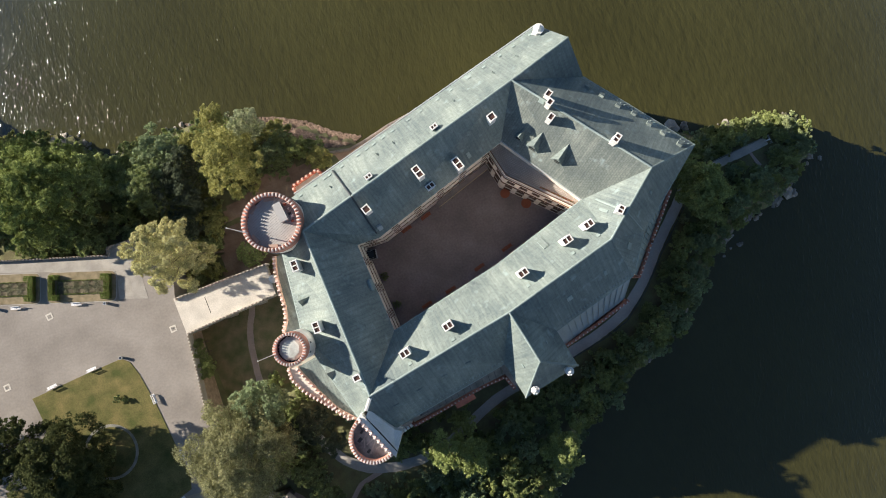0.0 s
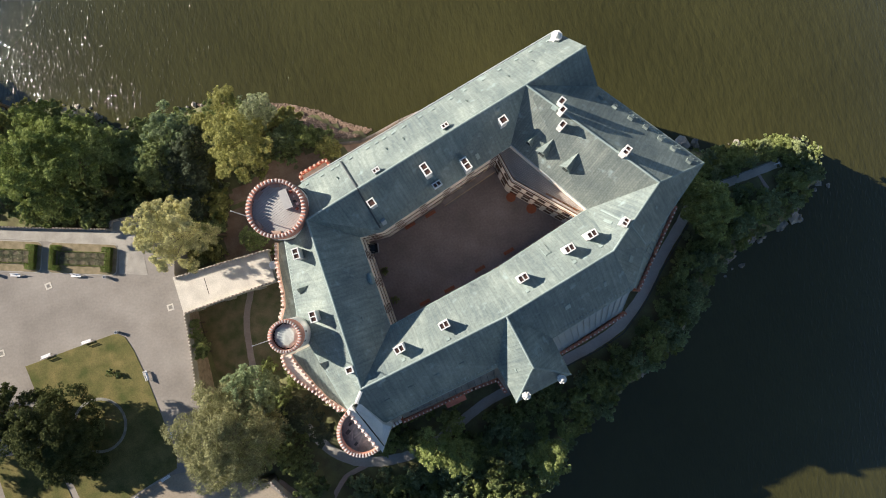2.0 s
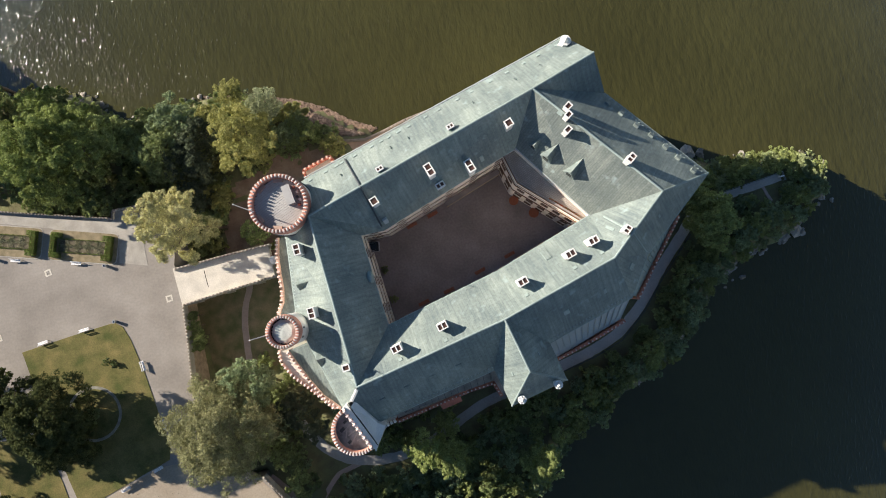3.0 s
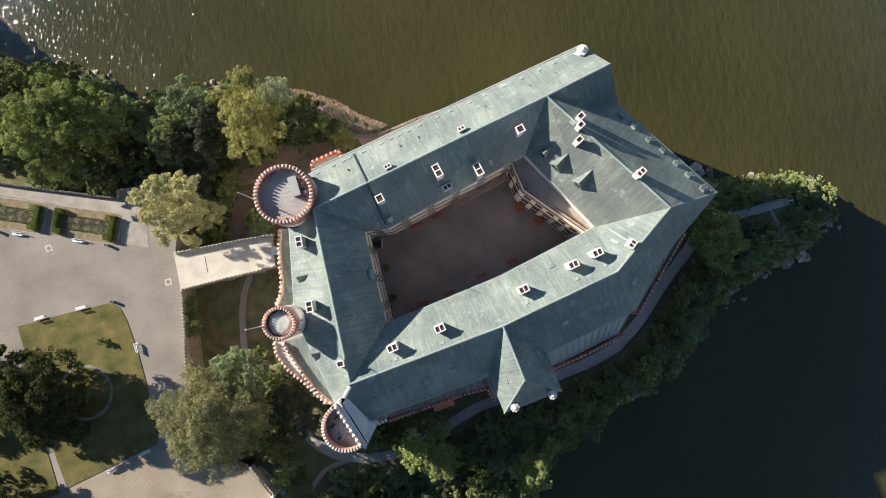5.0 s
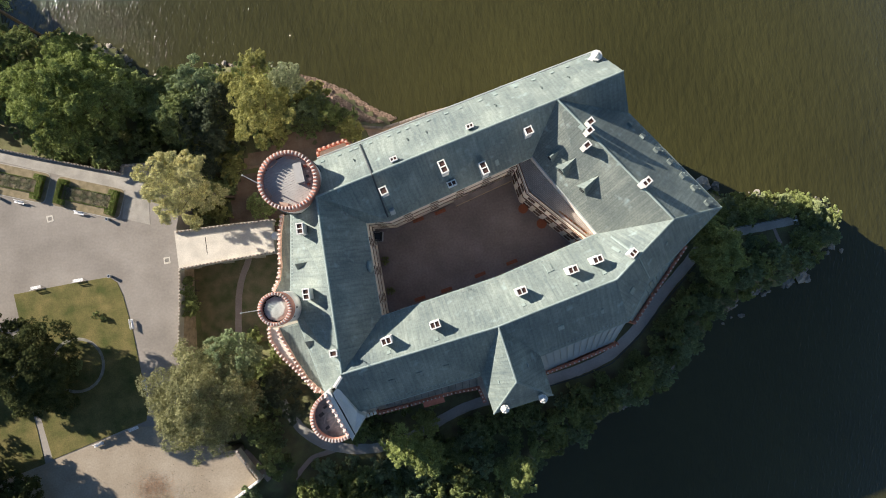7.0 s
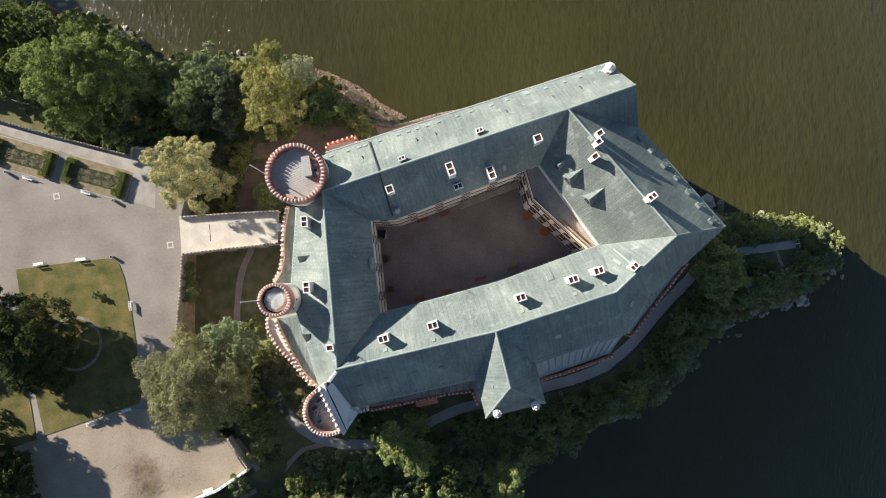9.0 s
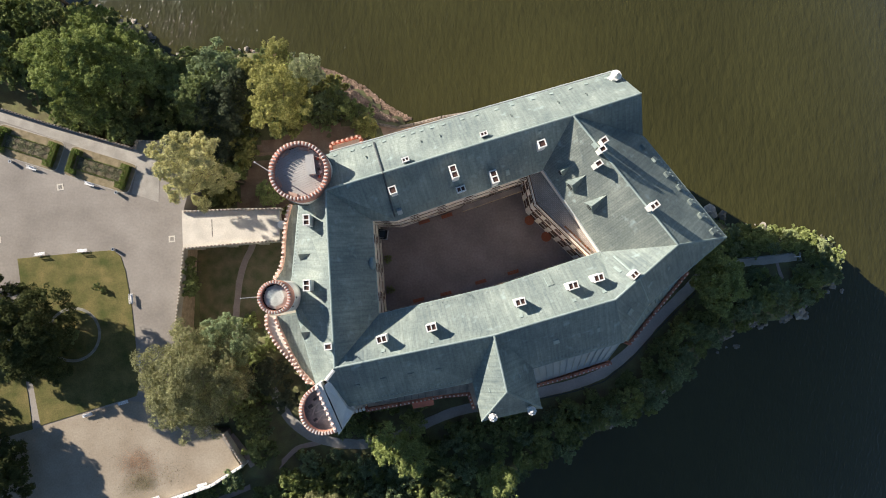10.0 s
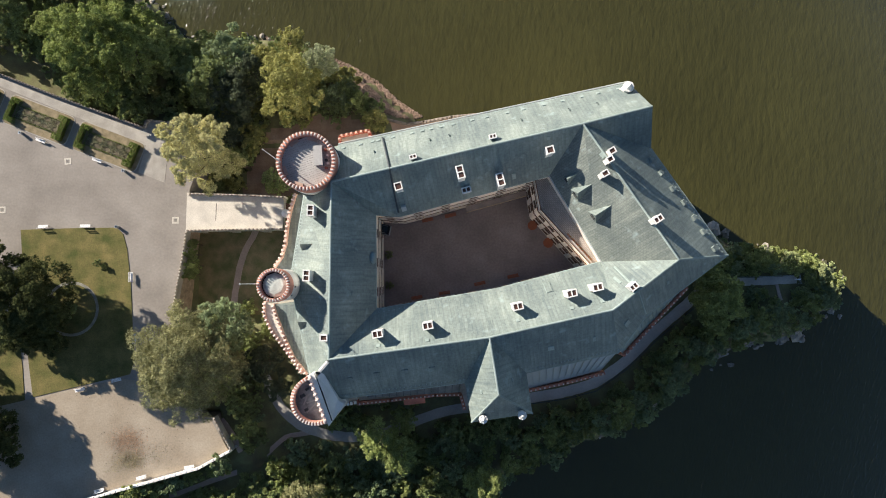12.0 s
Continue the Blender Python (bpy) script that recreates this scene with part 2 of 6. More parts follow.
def copper_shader(name, width, row, mortar, tone):
    """Patinated sheet copper: standing-seam panels up the slope, streaks and blotches."""
    m = bpy.data.materials.new(name)
    m.use_nodes = True
    t, n = m.node_tree, m.node_tree.nodes
    b = n["Principled BSDF"]
    b.inputs["Roughness"].default_value, b.inputs["Specular IOR Level"].default_value = 0.62, 0.35
    uv = n.new("ShaderNodeUVMap")
    uv.uv_map = "slope"
    swap = n.new("ShaderNodeMapping")
    swap.inputs["Rotation"].default_value[2] = radians(90)
    t.links.new(uv.outputs[0], swap.inputs[0])
    br = n.new("ShaderNodeTexBrick")
    br.inputs["Scale"].default_value, br.inputs["Mortar Size"].default_value = 1.0, mortar
    br.inputs["Brick Width"].default_value, br.inputs["Row Height"].default_value = width, row
    br.inputs["Color1"].default_value, br.inputs["Color2"].default_value, br.inputs["Mortar"].default_value = (0.9,) * 3 + (1,), (1.07,) * 3 + (1,), (0.66,) * 3 + (1,)
    t.links.new(swap.outputs[0], br.inputs["Vector"])
    st = n.new("ShaderNodeMapping")
    st.inputs["Scale"].default_value = (2.2, 0.18, 1)
    t.links.new(uv.outputs[0], st.inputs[0])
    noises = []
    for vec, scale, detail in ((st.outputs[0], 1.0, 4), (uv.outputs[0], 0.16, 6), (uv.outputs[0], 2.6, 4)):
        w = n.new("ShaderNodeTexNoise")
        w.inputs["Scale"].default_value, w.inputs["Detail"].default_value = scale, detail
        t.links.new(vec, w.inputs["Vector"])
        noises.append(w)
    ramp = n.new("ShaderNodeValToRGB")
    r = ramp.color_ramp
    r.elements[0].position, r.elements[0].color = 0.34, (0.122 * tone[0], 0.156 * tone[1], 0.158 * tone[2], 1)
    r.elements[1].position, r.elements[1].color = 0.67, (0.295 * tone[0], 0.342 * tone[1], 0.305 * tone[2], 1)
    mid = r.elements.new(0.5)
    mid.color = (0.19 * tone[0], 0.23 * tone[1], 0.214 * tone[2], 1)
    add = n.new("ShaderNodeMath")
    add.operation = "MULTIPLY_ADD"
    add.inputs[1].default_value = 0.36
    t.links.new(noises[0].outputs["Fac"], add.inputs[0])
    half = n.new("ShaderNodeMath")
    half.operation = "MULTIPLY"
    half.inputs[1].default_value = 0.64
    t.links.new(noises[1].outputs["Fac"], half.inputs[0])
    t.links.new(half.outputs[0], add.inputs[2])
    t.links.new(add.outputs[0], ramp.inputs[0])
    mul = n.new("ShaderNodeMix")
    mul.data_type, mul.blend_type = "RGBA", "MULTIPLY"
    mul.inputs[0].default_value = 0.5
    t.links.new(ramp.outputs[0], mul.inputs[6])
    t.links.new(br.outputs["Color"], mul.inputs[7])
    g = n.new("ShaderNodeMath")
    g.operation = "MULTIPLY_ADD"
    g.inputs[1].default_value, g.inputs[2].default_value = 0.7, 0.66
    t.links.new(noises[2].outputs["Fac"], g.inputs[0])
    sc = n.new("ShaderNodeVectorMath")
    sc.operation = "SCALE"
    t.links.new(mul.outputs[2], sc.inputs[0])
    t.links.new(g.outputs[0], sc.inputs["Scale"])
    spot = n.new("ShaderNodeTexNoise")
    spot.inputs["Scale"].default_value, spot.inputs["Detail"].default_value = 0.55, 9
    t.links.new(uv.outputs[0], spot.inputs["Vector"])
    cut = n.new("ShaderNodeMapRange")
    cut.inputs[1].default_value, cut.inputs[2].default_value, cut.inputs[4].default_value = 0.6, 0.73, 0.6
    t.links.new(spot.outputs["Fac"], cut.inputs[0])
    pale = n.new("ShaderNodeMix")
    pale.data_type = "RGBA"
    pale.inputs[7].default_value = (0.34, 0.43, 0.42, 1)
    t.links.new(cut.outputs[0], pale.inputs[0])
    t.links.new(sc.outputs[0], pale.inputs[6])
    t.links.new(pale.outputs[2], b.inputs["Base Color"])
    bp = n.new("ShaderNodeBump")
    bp.inputs["Strength"].default_value, bp.inputs["Distance"].default_value = 0.5, 0.03
    t.links.new(br.outputs["Fac"], bp.inputs["Height"])
    bp2 = n.new("ShaderNodeBump")
    bp2.inputs["Strength"].default_value, bp2.inputs["Distance"].default_value = 0.35, 0.05
    t.links.new(noises[2].outputs["Fac"], bp2.inputs["Height"])
    t.links.new(bp.outputs[0], bp2.inputs["Normal"])
    t.links.new(bp2.outputs[0], b.inputs["Normal"])
    return m


SHEET = copper_shader("verdigris_copper_sheet", 1.25, 0.56, 0.03, (1, 1, 1))
SHINGLES = copper_shader("small_weathered_copper_shingles", 0.5, 0.36, 0.05, (0.84, 0.8, 0.78))


def slope_uv(mesh):
    """Metres along the eave and up the slope, face by face."""
    layer = mesh.uv_layers.new(name="slope")
    for f in mesh.polygons:
        nrm = f.normal if f.normal.z >= 0 else -f.normal
        u = Vector((-nrm.y, nrm.x, 0))
        u = u.normalized() if u.length > 0.05 else Vector((1, 0, 0))
        v = nrm.cross(u)
        for k in f.loop_indices:
            p = mesh.vertices[mesh.loops[k].vertex_index].co
            layer.data[k].uv = (p.dot(u), p.dot(v))


def roof(name, bm, parent, label="", mat=None):
    ob = part(name, bm, mat or SHEET, parent, label)
    slope_uv(ob.data)
    return ob


def two_tone(name, bm, mats):
    mesh = bpy.data.meshes.new(name)
    bmesh.ops.recalc_face_normals(bm, faces=bm.faces)
    bm.to_mesh(mesh)
    bm.free()
    for m in mats:
        mesh.materials.append(m)
    return mesh


def merlon_mesh(w, d, h, body, cap):
    """An upright battlement block with a slightly overhanging, sloped cap."""
    bm = block(w, d, 0, h)
    n = len(bm.faces)
    k = 1.05 if body is cap or body is STONE else 0.66
    block(w * k, d * (k + 1) / 2, h, h + 0.08, None, bm)
    block(w * k, d * (k + 1) / 2, h + 0.08, h + 0.2, None, bm, 0.72)
    bm.faces.ensure_lookup_table()
    for f in list(bm.faces)[n:]:
        f.material_index = 1
    return two_tone("merlon", bm, (body, cap))


def merlons(parent, mesh, spots):
    for x, y, z, a in spots:
        ob = new("merlon", mesh)
        ob.parent = parent
        ob.matrix_local = pose(x, y, z, 0, 0, a)


def parapet(parent, pts, floor, sill, mesh, pitch, thick, wall_mat, drop=0.6, name="parapet"):
    """A battlemented wall along a bent line: its sill at height sill, standing from drop below the floor."""
    bm = bmesh.new()
    spots = []
    for a, b in zip(pts, pts[1:]):
        m, l = along(a, b)
        block(l + thick * 0.5, thick, floor - drop, sill, m @ pose(l / 2, 0, 0), bm)
        n = max(round(l / pitch), 1)
        turn = math.degrees(math.atan2(b[1] - a[1], b[0] - a[0]))
        spots += [(a[0] + (b[0] - a[0]) * (i + 0.5) / n, a[1] + (b[1] - a[1]) * (i + 0.5) / n, sill - 0.01, turn) for i in range(n)]
    ob = part(name, bm, wall_mat, parent)
    merlons(ob, mesh, spots)
    return ob


def ring_parapet(parent, c, r, sill, mesh, count, thick, floor, wall_mat, a0=0.0, a1=360.0):
    ra, rb = radians(a0), radians(a1)
    bm = lathe([(r - thick, floor), (r - thick, sill), (r, sill), (r, floor - 1.2), (r - 0.25, floor - 1.7), (r - 0.3, floor - 1.7)], 60, None, c, ra, rb)
    ob = part("parapet", bm, wall_mat, parent)
    spots = []
    for i in range(count):
        a = ra + (rb - ra) * (i + 0.5) / count
        spots.append((c[0] + (r - thick / 2) * math.cos(a), c[1] + (r - thick / 2) * math.sin(a), sill - 0.01, math.degrees(a) + 90))
    merlons(ob, mesh, spots)
    return ob


def facade_mesh(l, z0, z1, thick, side, openings):
    """A wall of length l with openings (x0, x1, z0, z1) right through it; front at y = 0, its body on the given side."""
    us = sorted({0.0, l, *[round(o[0], 3) for o in openings], *[round(o[1], 3) for o in openings]})
    vs = sorted({z0, z1, *[round(o[2], 3) for o in openings], *[round(o[3], 3) for o in openings]})

    def solid(i, j):
        if not (0 <= i < len(us) - 1 and 0 <= j < len(vs) - 1):
            return False
        x, z = (us[i] + us[i + 1]) / 2, (vs[j] + vs[j + 1]) / 2
        return not any(o[0] < x < o[1] and o[2] < z < o[3] for o in openings)

    verts, faces, index = [], [], {}

    def v(i, j, k):
        key = (i, j, k)
        if key not in index:
            index[key] = len(verts)
            verts.append((us[i], k * side * thick, vs[j]))
        return index[key]

    for i in range(len(us) - 1):
        for j in range(len(vs) - 1):
            if not solid(i, j):
                continue
            for k in (0, 1):
                faces.append((v(i, j, k), v(i + 1, j, k), v(i + 1, j + 1, k), v(i, j + 1, k)))
            for di, dj, a, b in ((-1, 0, (i, j), (i, j + 1)), (1, 0, (i + 1, j), (i + 1, j + 1)), (0, -1, (i, j), (i + 1, j)), (0, 1, (i, j + 1), (i + 1, j + 1))):
                if not solid(i + di, j + dj):
                    faces.append((v(*a, 0), v(*b, 0), v(*b, 1), v(*a, 1)))
    bm = bmesh.new()
    bv = [bm.verts.new(p) for p in verts]
    for f in faces:
        bm.faces.new([bv[i] for i in f])
    return bm


def plain_mesh(name, bm, mat):
    mesh = bpy.data.meshes.new(name)
    bmesh.ops.recalc_face_normals(bm, faces=bm.faces)
    bm.to_mesh(mesh)
    bm.free()
    mesh.materials.append(mat)
    return mesh


def window_meshes(w, h):
    """A casement frame with a cross bar, its pane and its sill."""
    b, mid, bar = 0.09, w / 2, h * 0.62
    lights = [(x0, x1, z0, z1) for x0, x1 in ((b, mid - 0.04), (mid + 0.04, w - b)) for z0, z1 in ((b, bar - 0.04), (bar + 0.04, h - b))]
    bm = facade_mesh(w, 0.0, h, 0.1, 1, lights)
    bm.transform(pose(-w / 2, -0.05, -h / 2))
    frame_mesh = plain_mesh("window", bm, WOOD)
    pane = plain_mesh("pane", block(w - 0.02, 0.03, -h / 2 + 0.02, h / 2 - 0.02, pose(0, 0.03, 0)), GLASS)
    sill = plain_mesh("sill", block(w + 0.24, 0.16, -h / 2 - 0.12, -h / 2 - 0.005, pose(0, -0.06, 0)), STONE)
    return frame_mesh, pane, sill


WINDOWS = {}


def facade(parent, name, p, q, z0, z1, thick, side, rows, count, w=1.15, h=1.9, mat=None, margin=1.2, gates=()):
    """A wall with rows of windows, at the heights of their middles; gates: plain openings (x0, x1, z0, z1)."""
    m, l = along(p, q)
    openings = []
    for z in rows:
        for i in range(count):
            x = margin + (l - 2 * margin) * (i + 0.5) / max(count, 1)
            openings.append((round(x - w / 2, 3), round(x + w / 2, 3), round(z - h / 2, 3), round(z + h / 2, 3)))
    openings = [o for o in openings if all(o[1] < g[0] or o[0] > g[1] or o[2] > g[3] for g in gates)]
    bm = facade_mesh(l, z0, z1, thick, side, openings + list(gates))
    bm.transform(m)
    ob = part(name, bm, mat or PLASTER, parent)
    if openings:
        if (w, h) not in WINDOWS:
            WINDOWS[(w, h)] = window_meshes(w, h)
        a, b, c = WINDOWS[(w, h)]
        for x0, x1, u0, u1 in openings:
            win = new("window", a)
            win.parent = parent
            win.matrix_local = m @ pose((x0 + x1) / 2, side * 0.06, (u0 + u1) / 2, 0, 0, 0 if side > 0 else 180)
            new("pane", b).parent = win
            new("sill", c).parent = win
    return ob

# ---- ground, water, plaza ----
WATER_Z, LOW, GARDEN = -14.5, -5.5, -7.0
SHORE = [
    (-118.7, 88.0), (-91, 80), (-82, 72), (-79.7, 63.1), (-68.7, 59.6), (-63.4, 58.9), (-57.8, 55.7), (-55.1, 50), (-52.2, 49.5), (-42.1, 48.3),
    (-36.7, 49.5), (-33.3, 48.2), (-26.3, 45.8), (-20.5, 43.5), (-14.8, 40.2), (-10.2, 35.9), (-5.6, 33.0), (-5.6, 31.3), (1.3, 30.1), (8.2, 29.7), (28, 32.4),
    (32.6, 25), (36.5, 20.6), (44.0, 15), (53, 9.7), (56.9, 8.1), (64.8, 5.6), (70.4, 6), (76, 4.2), (78.4, 1.1),
    (78.0, -5.3), (74.0, -7.2), (69.4, -11.2), (62.1, -12.2), (56.4, -14.2), (50.8, -16.8), (45.1, -22.4), (38.3, -27.5), (30.4, -30.9),
    (23.7, -33.2), (15.8, -36.2), (4.6, -45.7), (-9.8, -66.4), (-53.3, -109.1), (-400, -160), (-400, 60),
]
PLAZA = [
    (-112.8, 50.8), (-72, 34.2), (-54.8, 27.7), (-54.4, 29.2), (-49.4, 28.7), (-44.4, 21.7), (-46.2, 16.7), (-46.7, 9.3), (-47.7, 2), (-49.2, -6.6), (-49.2, -16.1), (-43.8, -23.9),
    (-41.2, -23.9), (-38.6, -30), (-43.8, -33), (-63.7, -38.3), (-88.5, -45.3), (-180, -60), (-180, 20),
]
# footways: half width, level, corners
FOOTWAYS = [
    (0.9, -5.5, [(-33.6, -17.6), (-32.4, -20.1), (-30.6, -23.4), (-27.1, -26.5), (-22.4, -28.2), (-17.6, -28.8), (-11.5, -27.9), (-5.6, -25.8), (-1.9, -24.4), (1.2, -23.6), (4.3, -23.3)]),
    (0.95, -5.5, [(14.6, -21.6), (15.6, -21.5), (22.2, -20.4), (27.7, -18.8), (33.2, -15.0), (38, -10.2), (42.8, -6.0), (45.5, -3.8), (47.6, -1.6)]),
    (0.72, -5.54, [(47.6, -1.6), (50.5, -0.6), (54, 0.0), (59.3, 0.15), (65.6, 0.45)]),
    (0.28, -5.58, [(61.7, 0.2), (62.2, -1.0), (62.1, -2.0), (62.6, -3.4)]),
    (0.6, -6.75, [(-35.6, 10.6), (-36.1, 9.2), (-37.7, 6.8), (-39.0, 3.0), (-39.7, -1.2), (-40.2, -6.0), (-40.4, -8.1)]),
    (0.45, -5.56, [(-25.2, -27.9), (-29.7, -28.5), (-33.3, -32), (-38, -35), (-42.7, -36.5), (-51, -39.6)]),
    (0.45, -2.6, [(-40.6, -24.8), (-38.9, -27), (-37, -30.7)]),
]


def line_reach(pts, x, y):
    best = 1e9
    for (ax, ay), (bx, by) in zip(pts, pts[1:]):
        dx, dy = bx - ax, by - ay
        k = min(max(((x - ax) * dx + (y - ay) * dy) / (dx * dx + dy * dy + 1e-9), 0), 1)
        best = min(best, math.hypot(x - ax - k * dx, y - ay - k * dy))
    return best


def ground_height(x, y):
    d = reach(SHORE, x, y)
    far = math.hypot(x - 10, y)
    # unseen ring of hills, added to keep low sky light off the roofs
    if far > 190:
        k = min((far - 190) / 230, 1)
        return -19 + 101 * k * k * (3 - 2 * k) * (1 + 0.3 * noise.noise((x * 0.004, y * 0.004, 5)))
    if not inside(SHORE, x, y):
        return WATER_Z - min(0.35 * d + 0.1, 4)
    bumps = 0.5 * noise.noise((x * 0.12, y * 0.12, 0.3)) + 0.25 * noise.noise((x * 0.5, y * 0.5, 1.7))
    top = LOW if x > -52 else -2.5
    rise = WATER_Z - 0.3 + (top - WATER_Z + 0.3) * min(max(d - 0.8, 0) / 4.6, 1.0) ** 0.6
    if inside(PLAZA, x, y):
        return min(rise, -1.0)
    if -48 < x < -24 and -7 < y < 26:
        rise, bumps = GARDEN, 0.2 * bumps
    z = rise + bumps * min(d / 4, 1)
    if y < -16 and x > -60:
        z = max(z, -1.0 - 0.42 * reach(PLAZA, x, y))
    for half, level, pts in FOOTWAYS:
        k = min(max((min(line_reach(pts, x, y) - half - 0.8, 3.0)) / 3.0, 0), 1)
        z = z * k + (level - 0.12) * (1 - k)
    return z


def ground_sheet():
    """One sheet: fine by the castle, coarse out to the horizon."""
    xs = [-2500, -1200, -700, -500, -420, -340, -280, -230, -190] + [-150 + 1.5 * i for i in range(174)] + [130, 160, 200, 240, 290, 350, 430, 520, 900, 2500]
    ys = [-2500, -1200, -700, -500, -420, -340, -280, -230, -180, -120] + [-84 + 1.5 * i for i in range(107)] + [90, 120, 160, 200, 240, 290, 350, 430, 520, 900, 2500]
    verts = [(x, y, ground_height(x, y)) for y in ys for x in xs]
    w = len(xs)
    faces = [(j * w + i, j * w + i + 1, (j + 1) * w + i + 1, (j + 1) * w + i) for j in range(len(ys) - 1) for i in range(w - 1)]
    mesh = bpy.data.meshes.new("ground")
    mesh.from_pydata(verts, [], faces)
    for f in mesh.polygons:
        f.use_smooth = True
    return tagged(put("ground", mesh, EARTH), "dark scrubby earth bank falling to the lake", "ground", kind="structure")


ground_sheet()


def ground_patch(name, poly, mat, label, step=0.8, lift=0.06):
    """A strip of bare soil that follows the ground."""
    xs, ys = [p[0] for p in poly], [p[1] for p in poly]
    bm, grid = bmesh.new(), {}
    nx, ny = int((max(xs) - min(xs)) / step) + 1, int((max(ys) - min(ys)) / step) + 1
    for i in range(nx):
        for j in range(ny):
            corners = [(min(xs) + step * (i + a), min(ys) + step * (j + b)) for a, b in ((0, 0), (1, 0), (1, 1), (0, 1))]
            if all(inside(poly, *c) for c in corners):
                for c in corners:
                    if c not in grid:
                        grid[c] = bm.verts.new((*c, ground_height(*c) + lift))
                bm.faces.new([grid[c] for c in corners])
    return tagged(part(name, bm, mat), label, "soil", kind="structure")


RED_EARTH = [(-39.5, 16.3), (-24.3, 16.3), (-19, 23), (-12, 26.5), (-14, 31), (-24.5, 32.6), (-29, 30), (-34.1, 28.9), (-37.7, 22.2)]
ground_patch("bare_earth", RED_EARTH, shader("red_brown_earth", (0.3, 0.19, 0.13), 0.95, 0, 0.25, 2, 0.35, 0.05, (0.34, 0.25, 0.18)), "bare red-brown earth below the round tower")
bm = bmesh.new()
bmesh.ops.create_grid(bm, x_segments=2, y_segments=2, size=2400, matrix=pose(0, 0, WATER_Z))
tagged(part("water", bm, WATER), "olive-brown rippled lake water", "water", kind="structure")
plaza = tagged(part("plaza", prism(PLAZA, -8.5, 0, bevel=0.05), GRAVEL), "grey gravel forecourt on a retaining wall", "forecourt", kind="structure")


def ribbon(pts, half, z, thick=0.3, ragged=0.12):
    """A strip of even level along a bent line, with a slightly ragged edge."""
    line = []
    for (ax, ay), (bx, by) in zip(pts, pts[1:]):
        n = max(int(math.hypot(bx - ax, by - ay) / 0.8), 1)
        line += [Vector((ax + (bx - ax) * i / n, ay + (by - ay) * i / n)) for i in range(n)]
    line.append(Vector(pts[-1]))
    for _ in range(3):
        line = [line[0]] + [(a + b * 2 + c) / 4 for a, b, c in zip(line, line[1:], line[2:])] + [line[-1]]
    left, right = [], []
    for i, p in enumerate(line):
        d = (line[min(i + 1, len(line) - 1)] - line[max(i - 1, 0)]).normalized()
        side = Vector((-d.y, d.x))
        left.append(p + side * (half + ragged * noise.noise((p.x, p.y, 3.1))))
        right.append(p - side * (half + ragged * noise.noise((p.x, p.y, 7.7))))
    bm = bmesh.new()
    rows = [[bm.verts.new((p.x, p.y, h)) for p in s] for s, h in ((left, z - thick), (left, z), (right, z), (right, z - thick))]
    for a, b in zip(rows, rows[1:]):
        for i in range(len(line) - 1):
            bm.faces.new((a[i], a[i + 1], b[i + 1], b[i]))
    return bm


PINK = shader("pinkish_gravel", (0.42, 0.33, 0.28), 0.95, 0, 0.15, 1.0, 0.2, 0.02)
# path gravel again, paler to lift the eastern footways in the castle's shadow
LIFTED_GRAVEL = shader("shade_lifted_gravel", (0.52, 0.48, 0.42), 0.95, 0, 0.15, 1.0, 0.2, 0.02)
for half, level, pts in FOOTWAYS:
    tagged(part("footway", ribbon(pts, half, level), LIFTED_GRAVEL if pts[-1][0] > 47 and half > 0.7 else PINK if half < 0.65 else PATHM), "narrow grey gravel footway round the castle foot", "footpath", kind="structure")

# ---- castle: roofs ----
EAVE, RIDGE = 15.5, 22.0
castle = thing("castle", "four-winged cream castle with green copper roofs round a courtyard", "castle")
e1, e2, e3, e4 = (-16.9, 21.5, 15.5), (28.9, 31.4, 15.5), (32.3, 21, 15.5), (44, 4.2, 15.5)
e5, e6, e7 = (31.1, -5.3, 15.5), (26.8, -10.9, 15.5), (12.5, -14, 15.5)
e8, e9, e10 = (13.4, -20.2, 15.5), (4, -21.6, 15.5), (3, -15.5, 15.5)
e11, e12, e13, e14, e15 = (-16.5, -18, 15.5), (-21.1, -14.2, 15.5), (-24.2, 0.4, 15.5), (-22.2, 13.7, 15.5), (-20.7, 20.4, 15.5)
i1, i2, i3, i4, i5 = (-11, 10.6, 15.5), (-7.2, 10.3, 15.5), (16.3, 16.7, 15.5), (24.3, 3.2, 15.5), (-10.8, -4.2, 15.5)
i45, r_wm, r_q = (8, -1, 15.5), (-16.8, 0, 22), (-18.6, -13.1, 20.3)
r_nw, r_j, r_ge, r_k = (-16.8, 14.8, 22), (20.3, 23.4, 22), (30.6, 26, 22), (34.1, 3.3, 22)
r_m, r_n, r_s, r_sw, r_a = (28.1, -1.2, 22), (24.4, -4, 22), (6.4, -8, 22), (-17, -11.2, 22), (7.7, -16.3, 22)
SLOPES = [
    (e15, e1, e2, r_ge, r_j, r_nw), (r_nw, r_j, i3, i2, i1), (r_j, r_ge, e3), (r_j, e3, e4, r_k), (r_j, r_k, i4, i3),
    (i4, r_k, r_m), (i4, r_m, r_n, r_s, i45), (r_s, r_sw, i5, i45), (r_k, e4, e5, r_m), (r_m, e5, e6, r_n), (r_n, e6, e7, r_s),
    (r_s, e10, e11, r_q, r_sw), (r_s, r_a, e9, e10), (r_s, e7, e8, r_a), (r_a, e8, e9), (r_nw, i1, i5, r_sw),
    (r_wm, r_nw, e15, e14, e13), (r_wm, e13, e12, r_q, r_sw),
]
ROOF_VERTS, ROOF_FACES = [], []
